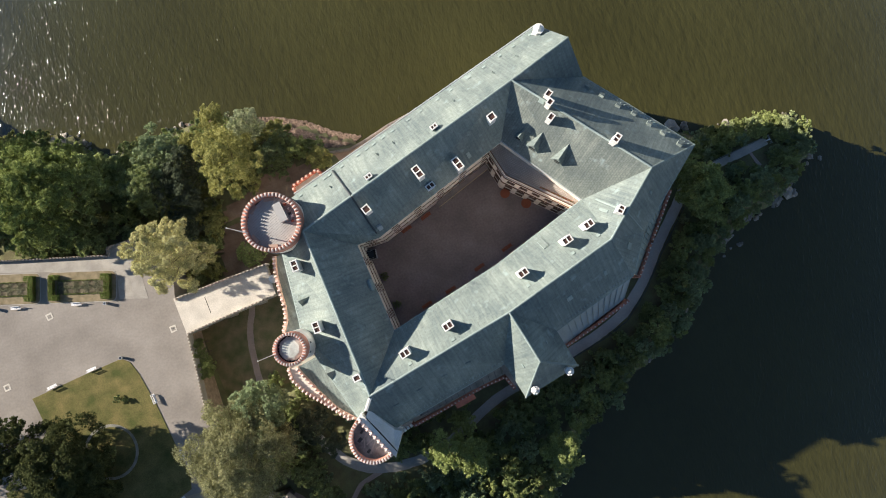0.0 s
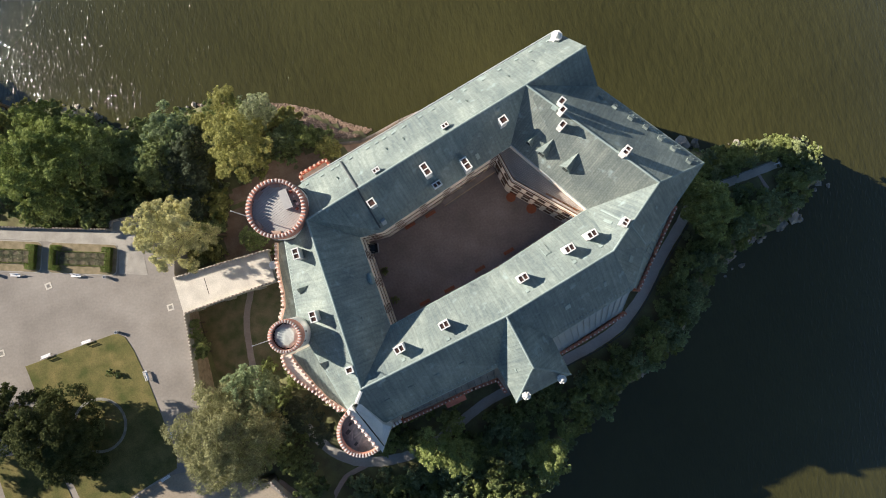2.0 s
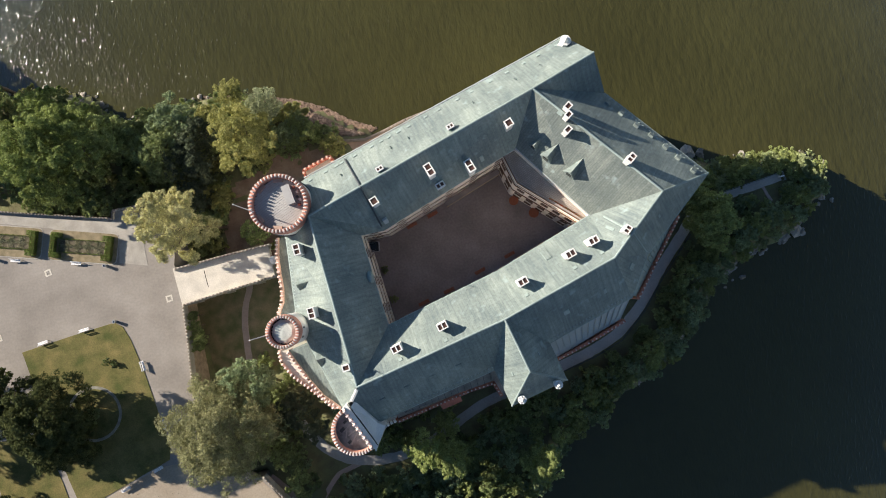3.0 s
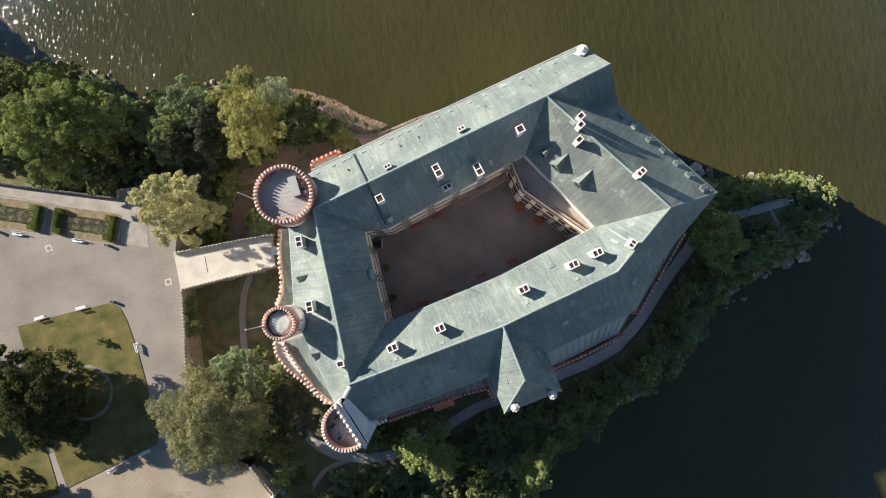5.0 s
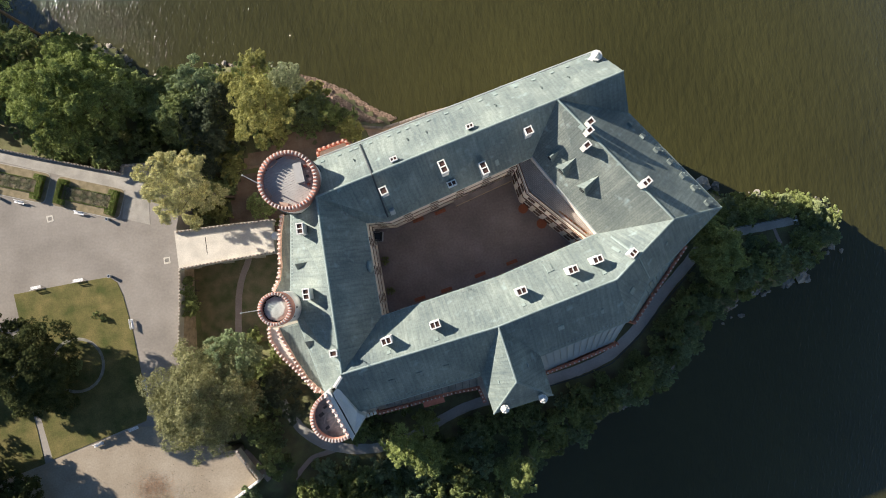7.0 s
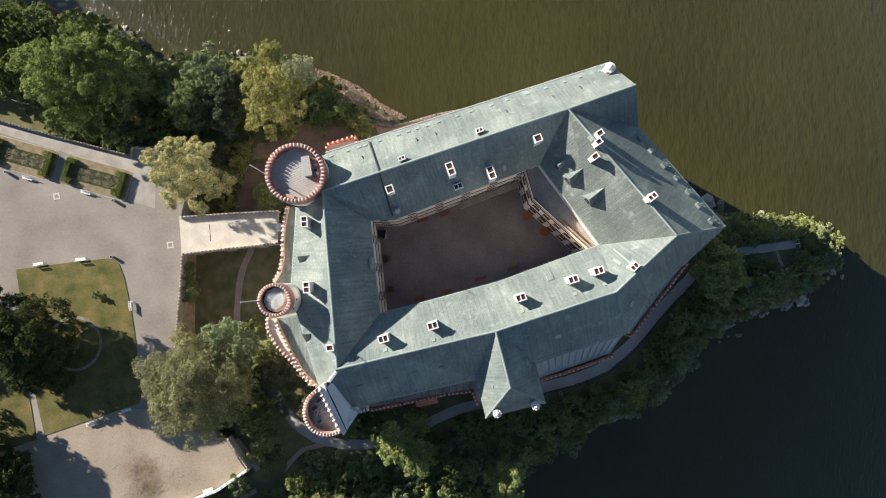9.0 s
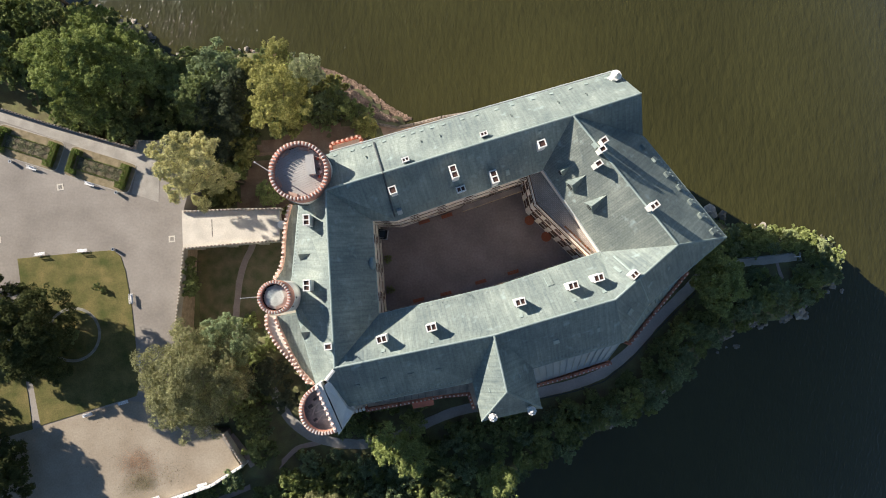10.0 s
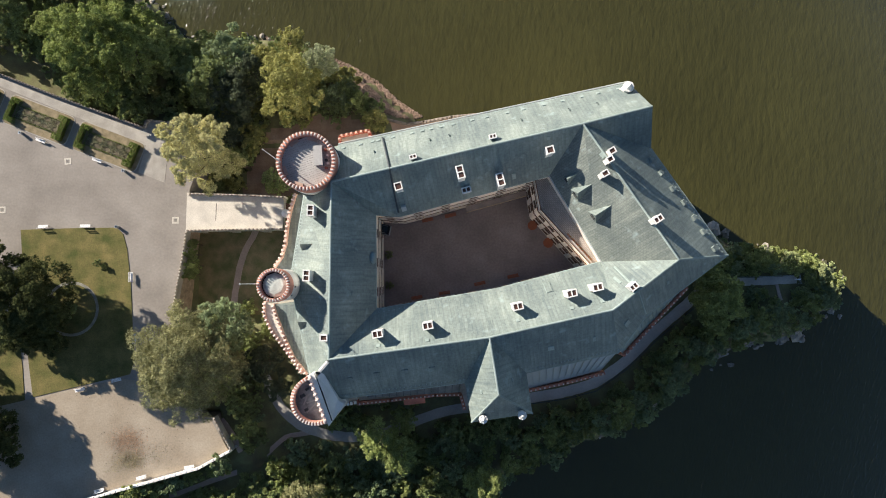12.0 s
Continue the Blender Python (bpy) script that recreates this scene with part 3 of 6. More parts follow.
for pts in SLOPES:
    slope_mesh = roof("roof_slope", sheet(pts), castle, "", SHINGLES if pts == (r_j, r_k, i4, i3) else None).data
    ROOF_FACES += [[len(ROOF_VERTS) + k for k in f.vertices] for f in slope_mesh.polygons]
    ROOF_VERTS += [v.co.copy() for v in slope_mesh.vertices]
ROOF_TREE = BVHTree.FromPolygons(ROOF_VERTS, ROOF_FACES)


def roll(p, q, r, name="ridge_cap", lift=0.03, mat=None):
    """A rounded strip along a roof edge."""
    d = Vector(q) - Vector(p)
    m = Matrix.Translation(Vector(p) + Vector((0, 0, lift))) @ d.to_track_quat("X", "Z").to_matrix().to_4x4()
    bm = bmesh.new()
    ring = [[bm.verts.new(m @ Vector((x, r * math.cos(a), 0.7 * r * math.sin(a)))) for a in (0, 0.8, 1.57, 2.34, 3.14, 4.0, 5.4)] for x in (0, d.length)]
    for i in range(7):
        bm.faces.new((ring[0][i], ring[0][(i + 1) % 7], ring[1][(i + 1) % 7], ring[1][i]))
    for k in ring:
        bm.faces.new(k)
    return part(name, bm, mat or COPPER, castle)


for a, b in ((r_nw, r_j), (r_j, r_ge), (r_j, r_k), (r_k, r_m), (r_m, r_n), (r_n, r_s), (r_s, r_sw), (r_nw, r_sw), (r_s, r_a), (r_k, e4), (r_a, e8), (r_a, e9)):
    roll(a, b, 0.16)
for a, b in ((e1, e2), (e3, e4), (e4, e5), (e5, e6), (e6, e7), (e10, e11), (i1, i2), (i2, i3), (i3, i4), (i4, i45), (i45, i5), (i5, i1), (e12, e13), (e13, e14)):
    roll(a, b, 0.13, "gutter", -0.12)


def roof_z(x, y):
    """Height of the roof over a place; the eaves' height outside it."""
    place = ROOF_TREE.ray_cast(Vector((x, y, 60)), Vector((0, 0, -1)))[0]
    return place.z if place else EAVE


def roof_turn(x, y):
    """The direction, in degrees, in which the roof falls at a place."""
    h = 0.15
    return math.degrees(math.atan2(roof_z(x, y - h) - roof_z(x, y + h), roof_z(x - h, y) - roof_z(x + h, y)))


n_out = Vector((e2[0] - e1[0], e2[1] - e1[1])).normalized()
off = (-n_out.y * 0.32, n_out.x * 0.32)
roll((e1[0] + off[0], e1[1] + off[1], EAVE), (e2[0] + off[0], e2[1] + off[1], EAVE), 0.12, "cornice", -0.3, ZINC)


# fire walls across the roofs
def fire_wall(p, q, w=0.24, up=0.38, mat=None):
    m, l = along(p, q)
    n = max(int(l / 0.7), 2)
    bm = bmesh.new()
    rows = []
    for i in range(n + 1):
        o = m @ Vector((l * i / n, 0, 0))
        s = (m.to_3x3() @ Vector((0, 1, 0))) * w / 2
        z = roof_z(o.x, o.y)
        rows.append([bm.verts.new((o.x + k * s.x, o.y + k * s.y, z + dz)) for k, dz in ((-1, -0.3), (-1, up), (0, up + 0.08), (1, up), (1, -0.3))])
    for a, b in zip(rows, rows[1:]):
        for i in range(4):
            bm.faces.new((a[i], a[i + 1], b[i + 1], b[i]))
    bm.faces.new(rows[0])
    bm.faces.new(rows[-1])
    part("fire_wall", bm, mat or LEAD, castle)


# these two take dark lead to paint the shadowed gap along the wall
fire_wall((-9.9, 22.7), (-8.2, 16.6))
fire_wall((-8.2, 16.5), (-7.3, 10.8))
fire_wall((25.8, 2.4), (27.6, -0.5), 0.35, 0.3, COPPER)
fire_wall((28.1, -1.3), (30.9, -4.9), 0.25, 0.2, COPPER)

# ---- castle: walls ----
outer = inset([p[:2] for p in (e15, e1, e2, e3, e4, e5, e6, e7, e8, e9, e10, e11, e12, e13, e14)], -0.5)
for a, b in zip(outer, outer[1:] + outer[:1]):
    l = math.hypot(b[0] - a[0], b[1] - a[1])
    n = max(int(l / 3.6), 1) if l > 3 else 0
    facade(castle, "outer_wall", a, b, -17, EAVE - 0.1, 0.9, -1, (-0.5, 4.0, 8.5, 12.6) if n else (), n)
gable = [Vector((*outer[2], EAVE - 0.2)), Vector((*outer[3], EAVE - 0.2)), Vector((*(Vector(r_ge[:2]) * 0.985), RIDGE - 0.35))]
back = Vector((-0.7, -0.15, 0))
bm = bmesh.new()
g0, g1 = [bm.verts.new(p) for p in gable], [bm.verts.new(p + back) for p in gable]
bm.faces.new(g0)
bm.faces.new(g1)
for i in range(3):
    bm.faces.new((g0[i], g0[(i + 1) % 3], g1[(i + 1) % 3], g1[i]))
part("gable", bm, PLASTER, castle)

inner = inset([p[:2] for p in (i1, i2, i3, i4, i45, i5)], 0.12)
for k, (a, b) in enumerate(zip(inner, inner[1:] + inner[:1])):
    m, l = along(a, b)
    n = max(int(l / 4.6), 1)
    gate = ((l - 3.0, l - 0.4, 0.03, 3.6),) if k == 5 else ()
    facade(castle, "courtyard_wall", a, b, -1, EAVE - 0.1, 0.8, 1, () if k == 2 else (2.6, 7.2, 11.8), n, 1.4, 1.25, margin=0.5, gates=gate)
    for z in (4.9, 9.6, 14.2):
        if k != 2:
            part("string_course", block(l - 0.1, 0.1, z - 0.05, z + 0.05, m @ pose(l / 2, -0.04, 0)), WOOD if z < 14 else STONE, castle)
part("gate_passage", prism([(-11.2, 7.2), (-11.2, 10.7), (-22.4, 13.6), (-22.4, 10.1)], -0.4, 0.03), STONE, castle, "stone-flagged gate passage under the west wing")
# dark pent roof over the doors of the north side, on timber posts
part("pent_roof", sheet([(3.5, 13.1, 4.0), (14.0, 16.0, 4.0), (14.2, 15.1, 3.5), (3.7, 12.2, 3.5)], 0.12), shader("weathered_shingles", (0.215, 0.182, 0.168), 0.9, 0, 0.2, 2, 0.3, 0.02), castle, "grey-brown shingled pent roof on posts")
m, l = along((3.65, 12.2), (14.15, 15.1))
part("pent_gutter", block(l, 0.12, 3.4, 3.5, m @ pose(l / 2, -0.06, 0)), shader("tan_timber", (0.5, 0.4, 0.26), 0.8, 0, 0.2, 2, 0.2, 0.01), castle, "tan timber eave board")
for k in range(5):
    part("post", block(0.14, 0.14, 0, 3.4, pose(4.0 + 2.5 * k, 12.4 + 0.69 * k, 0)), WOOD, castle)
tagged(part("courtyard", prism(inset(inner, 0.3), -1, 0.02), COURT), "dark trodden gravel courtyard in the castle's shade", "courtyard", kind="structure")

def brick_floor_shader():
    """Small paving bricks laid in rows, with darker joints."""
    m = shader("terrace_bricks", (0.39, 0.35, 0.32), 0.9, 0, 0.18, 2, 0.3, 0.02)
    t, n = m.node_tree, m.node_tree.nodes
    b = n["Principled BSDF"]
    co, turn, br, mul = n.new("ShaderNodeTexCoord"), n.new("ShaderNodeMapping"), n.new("ShaderNodeTexBrick"), n.new("ShaderNodeMix")
    turn.inputs["Rotation"].default_value[2] = radians(48)
    t.links.new(co.outputs["Object"], turn.inputs[0])
    t.links.new(turn.outputs[0], br.inputs["Vector"])
    br.inputs["Scale"].default_value, br.inputs["Mortar Size"].default_value = 1.0, 0.05
    br.inputs["Brick Width"].default_value, br.inputs["Row Height"].default_value = 0.42, 0.24
    br.inputs["Color1"].default_value, br.inputs["Color2"].default_value, br.inputs["Mortar"].default_value = (0.92,) * 3 + (1,), (1.1,) * 3 + (1,), (0.72,) * 3 + (1,)
    mul.data_type, mul.blend_type = "RGBA", "MULTIPLY"
    mul.inputs[0].default_value = 1.0
    t.links.new(b.inputs["Base Color"].links[0].from_socket, mul.inputs[6])
    t.links.new(br.outputs["Color"], mul.inputs[7])
    t.links.new(mul.outputs[2], b.inputs["Base Color"])
    return m


TERRACE_BRICK = brick_floor_shader()
# lower arcade wing with a roof terrace on the courtyard's east side
t1, t2, t3 = (14.2, 16.6), (15.1, 11.55), (23.0, 2.75)
for a, b, n in ((t1, t2, 2), (t2, t3, 5)):
    facade(castle, "arcade_wall", a, b, -1, 13.4, 0.5, 1, (1.7, 4.6, 9.0), n, 1.4, 2.0, margin=0.2)
    m, l = along(a, b)
    part("terrace_coping", block(l + 0.3, 0.52, 13.4, 13.5, m @ pose(l / 2, 0.27, 0)), TERRACE_BRICK, castle)
    part("terrace_railing", block(l, 0.08, 13.5, 13.7, m @ pose(l / 2, 0.08, 0)), WOOD, castle)
    for z, mat in ((6.7, WOOD), (11.4, WOOD), (12.7, STONE)):
        part("string_course", block(l, 0.16, z - 0.1, z + 0.1, m @ pose(l / 2, -0.07, 0)), mat, castle)
part("terrace", prism([t1, t2, t3, (25.3, 2.6), (i4[0] + 0.6, i4[1]), (i3[0] + 0.7, i3[1] + 0.3)], 12.2, 12.6), TERRACE_BRICK, castle, "grey-brown brick-paved roof terrace")
# white gutter where the east wing's roof meets the terrace
m, l = along(i3[:2], i4[:2])
part("roof_gutter", block(l, 0.16, EAVE - 0.1, EAVE + 0.02, m @ pose(l / 2, -0.05, 0)), ZINC, castle, "pale zinc gutter")

# ---- castle: round towers ----
WORN_BRICK = shader("worn_pink_brick", (0.56, 0.26, 0.19), 0.85, 0, 0.25, 2.0, 0.25, 0.02, obj=0.15)
PALE_PINK = shader("pink_limewash", (0.66, 0.46, 0.38), 0.88, 0, 0.2, 2, 0.25, 0.01)
MERLON_RED = merlon_mesh(0.29, 0.56, 0.36, PALE_PINK, PINKCAP)
MERLON_SLIM = merlon_mesh(0.23, 0.48, 0.34, PALE_PINK, PINKCAP)
MERLON_BIG = merlon_mesh(0.42, 0.4, 0.5, WORN_BRICK, PALE_PINK)
MERLON_PLAIN = merlon_mesh(0.36, 0.3, 0.5, WORN_BRICK, PINKCAP)
QUAY_STONE = shader("weathered_quay_stone", (0.3, 0.26, 0.22), 0.92, 0, 0.25, 1.5, 0.3, 0.03, obj=0.12)
MERLON_STONE = merlon_mesh(0.3, 0.26, 0.2, QUAY_STONE, QUAY_STONE)


def planks(c, r, z, turn, deck, w=0.32):
    """A round deck of narrow boards with open joints."""
    n = int(2 * r / w)
    for i in range(n):
        y = -r + (i + 0.5) * w
        half = math.sqrt(max(r * r - y * y, 0.04))
        part("plank", block(2 * half, w - 0.03, z - 0.06, z + 0.02 * random.random(), pose(c[0], c[1], 0, 0, 0, turn) @ pose(0, y, 0)), DECK, deck)


def round_tower(c, r, top, count, band):
    body = part("tower_wall", lathe([(r - 0.02, -8), (r - 0.02, top - 1.75)], 64, None, c), WHITE, castle, "white limewashed round tower wall")
    if band:
        part("dark_band", lathe([(r - 0.03, top - 6.2), (r + 0.14, top - 6.1), (r + 0.14, top - 5.5), (r - 0.03, top - 5.4)], 64, None, c), LEAD, body, "dark machicolated band")
    else:
        for a in (-40, -6):
            part("embrasure", block(0.1, 0.26, 0, 0.7, pose(c[0], c[1], 0, 0, 0, a) @ pose(r, 0, top - 4.4)), LEAD, body)
    ring_parapet(castle, c, r + 0.03, top - 0.7, MERLON_RED if band else MERLON_SLIM, count, 0.62 if band else 0.5, top - 1.7, WORN_BRICK)
    deck = part("deck", lathe([(r - 0.2, top - 1.75), (0.01, top - 1.7)], 48, None, c), DARK, castle, "weathered boarded deck")
    planks(c, r - 0.62, top - 1.6, 20, deck)
    return body


big = (-20.4, 17.7)
round_tower(big, 4.36, 23.5, 48, True)
small = (-24.7, -0.4)
round_tower(small, 2.4, 24.5, 34, False)

TIMBER_PALE = shader("weathered_pink_timber", (0.42, 0.3, 0.24), 0.85, 0, 0.2, 3, 0.25, 0.01)
# stair hatch, brick vents and benches on the big tower
m = pose(*(-18.6, 18.5), 0, 0, 0, 4)
part("stair_hatch", block(1.15, 2.8, 21.9, 23.1, m, None, 0.96), STEEL, castle, "grey sheet-metal stair hatch")
part("hatch_lid", block(1.25, 2.9, 23.1, 23.2, m), DECK, castle)
for x, y, s, h, mat in ((0.95, 0.9, 0.4, 0.8, BRICK), (1.2, 0.1, 0.3, 0.6, WHITE), (1.0, -0.6, 0.35, 0.7, LEAD), (1.25, -1.1, 0.4, 0.5, WHITE), (0.9, -1.75, 0.4, 0.5, BRICK)):
    part("roof_vent", block(s, s * 0.8, 21.9, 21.9 + h, m @ pose(x, y, 0), None, 0.9), mat, castle)
for a in (77, 124, 202, 250):
    q = pose(big[0], big[1], 0, 0, 0, a) @ pose(3.45, 0, 0)
    part("deck_bench", block(0.45, 1.4, 21.9, 22.35, q), TIMBER_PALE, castle)
# lookout floor of the small tower: patched plaster roof
part("turret_roof", lathe([(1.8, 22.95), (1.78, 23.3), (1.3, 23.5), (0.02, 23.6)], 8, None, (small[0] + 0.1, small[1])), shader("patched_render", (0.5, 0.52, 0.47), 0.9, 0, 0.3, 4, 0.3, 0.02), castle, "low faceted sheet-metal turret floor")


def flagpole(p, z0, z1):
    bm = lathe([(0.09, z0), (0.05, z1), (0.11, z1 + 0.02), (0.09, z1 + 0.16), (0.01, z1 + 0.2)], 10, None, p)
    tagged(part("flagpole", bm, PAINT), "slender white flagpole on a tower parapet", "flagpole", "tower flagpoles")


flagpole((-24.2, 17.6), 22.7, 32)
flagpole((-27.3, -0.2), 23.7, 31)

# D-shaped corner tower with a flat white back wall
dc, dr = (-19.1, -17.3), 3.65
da, db = (-19.8, -13.5), (-17.1, -20.7)
a0, a1 = 112.0, 298.0
part("tower_wall", lathe([(dr, -8), (dr, 19.7)], 40, None, dc, radians(a0), radians(a1)), WHITE, castle, "white limewashed half-round tower wall")
ring_parapet(castle, dc, dr, 20.8, MERLON_RED, 24, 0.56, 19.9, WORN_BRICK, a0, a1)
m, l = along(da, db)
part("tower_back_wall", block(l, 0.55, -8, 20.4, m @ pose(l / 2, 0.1, 0)), WHITE, castle, "flat white limewashed back wall")
parapet(castle, [(-20.1, -13.8), (-17.5, -20.6)], 19.7, 20.75, MERLON_RED, 0.78, 0.4, WHITE, 0.3)
pts = [(dc[0] + (dr - 0.3) * math.cos(radians(a)), dc[1] + (dr - 0.3) * math.sin(radians(a))) for a in range(112, 300, 6)]
part("tower_deck", prism(pts, 18.9, 19.2), shader("dull_grey_deck", (0.28, 0.28, 0.28), 0.9, 0, 0.4, 4, 0.4, 0.03), castle, "dark grey tower deck")
for x, y, a, l in ((-20.2, -16.6, 35, 2.4), (-19.4, -17.5, 20, 2.8), (-19.9, -18.6, 48, 2.2), (-18.9, -18.9, 15, 1.6), (-20.9, -17.6, 70, 1.5)):
    part("loose_board", block(l, 0.2, 19.2, 19.27, pose(x, y, 0, 0, 0, a)), DECK, castle)
for x, y, q in ((-21.3, -16.9, 0.7), (-20.7, -18.9, 0.55), (-20.6, -15.9, 0.5)):
    part("roof_box", block(q, q * 0.7, 19.2, 19.6, pose(x, y, 0, 0, 0, 30)), LEAD, castle)
part("corner_slope", sheet([(-19.0, -13.9, 20.2), (-18.2, -13.2, 20.0), (-16.4, -17.8, 17.2), (-15.4, -18.6, 16.8), (-17.4, -21.4, 19.4)], 2.2), WHITE, castle, "pale rendered slope behind the corner tower")
m, l = along((-19.3, -14.4), (-17.1, -20.6))
# solid dark strip painted for the shaded gap behind the wall
part("slope_gap_strip", block(l, 0.1, 19.6, 20.16, m @ pose(l / 2, 0.3, 0)), DARK, castle, "dark strip for the shaded gap behind the back wall")
fire_wall((-17.1, -11.5), (-18.6, -13.1), 0.5, 0.5, WHITE)

# ---- castle: outer galleries and terraces with battlements ----
g_pts = [(-24.4, 14.3), (-25.2, 11.6), (-25.7, 8.6), (-25.9, 6.2), (-26.5, 4.1), (-27.6, 2.5)]
w_pts = [(-21.8, 14.3), (-22.1, 1.8), (-26.2, 0.9)]
roof("gallery_roof", prism(g_pts + w_pts[::-1], -8, 11.2), castle, "dark copper-covered gallery roof")
parapet(castle, g_pts, 11.2, 12.0, MERLON_RED, 0.72, 0.42, PALE_PINK, 3)
g2 = [(-29.2, -3.2), (-29.3, -5.1), (-28.1, -7.7), (-26, -10.4), (-23.1, -14.6)]
h2 = [(-27.9, -3.6), (-27.3, -5.4), (-25.9, -9), (-24.4, -12.2), (-22.3, -14.8)]
part("wall_walk", prism(g2 + h2[::-1], -8, 11.5), SAND, castle, "sunlit sandy wall walk")
parapet(castle, g2, 11.25, 11.65, MERLON_RED, 0.72, 0.4, PALE_PINK, 8)
parapet(castle, h2, 10.6, 11.7, MERLON_RED, 0.75, 0.4, PALE_PINK, 2)
roof("gallery_roof", prism(h2 + [(-19.2, -14.8), (-23.4, -3.6)], -8, 11.2), castle, "dark copper-covered gallery roof")

# north-west bastion beside the big tower
b_pts = [(-17.5, 23.1), (-17.5, 24.1), (-12.7, 25.1), (-12.4, 23.6)]
part("bastion", prism(b_pts, -16, 9.6), STONE, castle)
parapet(castle, b_pts, 9.6, 10.2, MERLON_BIG, 0.85, 0.4, BRICK, 3)

# south terrace
s_pts = [(-15.2, -21.1), (-9.6, -20.5), (-1.8, -19.6), (2.6, -19.5), (3.3, -22.0)]
part("south_terrace", prism([(-17.9, -20.9), (-9.6, -20.2), (-1.8, -19.6), (2.6, -19.3), (3, -21.7), (4.5, -21.5), (4.1, -14.7), (-16.5, -15.7)], -8, 2.0), STONE, castle)
parapet(castle, s_pts, 2.0, 2.5, MERLON_PLAIN, 0.72, 0.6, WORN_BRICK, 8)
OLD_TIN = shader("old_tin", (0.2, 0.195, 0.18), 0.8, 0, 0.3, 3, 0.35, 0.01)
shed = part("terrace_shed_roof", sheet([(-13.6, -18.0, 6), (2.7, -16.6, 6), (2.5, -18.8, 4.4), (-13.4, -19.7, 4.4)], 0.15), OLD_TIN, castle, "weathered grey-brown lean-to roof")
for k in range(14):
    p, q = Vector((-13.2 + 1.2 * k, -18.0 + 0.103 * k, 6)), Vector((-13.1 + 1.18 * k, -19.65 + 0.065 * k, 4.42))
    mm = Matrix.Translation(p) @ (q - p).to_track_quat("X", "Z").to_matrix().to_4x4()
    part("seam", block((q - p).length, 0.08, -0.02, 0.1, mm @ pose((q - p).length / 2, 0, 0)), LEAD, shed)
part("terrace_shed", prism([(-13.4, -18.4), (2.4, -17.4), (2.4, -18.6), (-13.2, -19.5)], 1.6, 4.2), PLASTER, castle)
part("red_awning", sheet([(-7.3, -20.3, 2.9), (-3.6, -20.0, 2.9), (-3.5, -21.0, 2.3), (-7.2, -21.4, 2.3)], 0.12), BRICK, castle, "small red tiled pent roof")
part("corner_terrace", prism([(-17.8, -20.3), (-15.3, -19.9), (-15.1, -20.6), (-17.6, -21.2)], -8, 3.3), WHITE, castle)
parapet(castle, [(-17.7, -21.0), (-15.2, -20.5)], 3.3, 3.7, merlon_mesh(0.42, 0.6, 0.5, WHITE, WHITE), 0.62, 0.4, BRICK, 6)


def lean_to(a, b, c, d, n, sill_pts, level, mat):
    """A seamed metal lean-to roof from the wall (a to b) down to a battlemented parapet."""
    ob = roof("lean_to_roof", sheet([a, b, c, d], 0.15), castle, "standing-seam metal lean-to roof", mat)
    for i in range(n + 1):
        k = i / n
        p, q = Vector(a).lerp(Vector(b), k), Vector(d).lerp(Vector(c), k)
        dd = q - p
        m = Matrix.Translation(p) @ dd.to_track_quat("X", "Z").to_matrix().to_4x4()
        part("seam", block(dd.length, 0.1, -0.02, 0.14, m @ pose(dd.length / 2, 0, 0)), mat, ob)
    part("lean_to_wall", prism([a[:2], b[:2], c[:2], d[:2]], -8, level - 0.3), PLASTER, castle)
    parapet(castle, sill_pts, level, level + 0.55, MERLON_PLAIN, 0.8, 0.52, WORN_BRICK, 8)


lean_to((12.8, -13.9, 8), (29.2, -10.6, 8), (26.4, -15.1, 4.5), (14.1, -18.2, 4.5), 12, [(14.1, -18.5), (20.4, -17.2), (27.1, -15.5)], 4.2, ZINC)
lean_to((28.6, -10.8, 8), (40.2, 0.9, 8), (41.2, -0.7, 4.5), (30.3, -12.1, 4.5), 18, [(30.5, -12.5), (34.9, -7.8), (41.4, -1.0)], 4.2, COPPER)

# ---- castle: chimneys ----
FLUE_DARK = shader("dark_flue_brick", (0.085, 0.045, 0.035), 0.95, 0, 0.3, 4, 0.3, 0)
def chimney(p, sx, sy, turn, up, flues, base=None):
    """A whitewashed stack with a corbelled rim and a dark plate for its flues. up: its height over the roof."""
    z = roof_z(*p)
    m = pose(p[0], p[1], 0, 0, 0, turn)
    top = z + up
    c = part("chimney", block(sx, sy, z - 1.6, top - 0.35, m), WHITE, castle, "whitewashed chimney stack")
    rim = bmesh.new()
    block(sx + 0.16, sy + 0.16, top - 0.36, top - 0.2, m, rim)
    n = max(flues, 1)
    bars = [(-sx / 2 - 0.06 + i * (sx + 0.12) / n) for i in range(n + 1)]
    for x in bars:
        block(0.16, sy + 0.14, top - 0.2, top, m @ pose(x * 0.9, 0, 0), rim)
    for s in (-1, 1):
        block(sx + 0.1, 0.16, top - 0.2, top - 0.004, m @ pose(0, s * (sy / 2 - 0.03), 0), rim)
    part("rim", rim, WHITE, c)
    # dark plate just under the rim, coloured for the flues' shaded depth
    part("flue", block(sx - 0.1, sy - 0.18, top - 0.22, top - 0.15, m), FLUE_DARK, c, "dark brick-brown plate for the open flue")
    return c


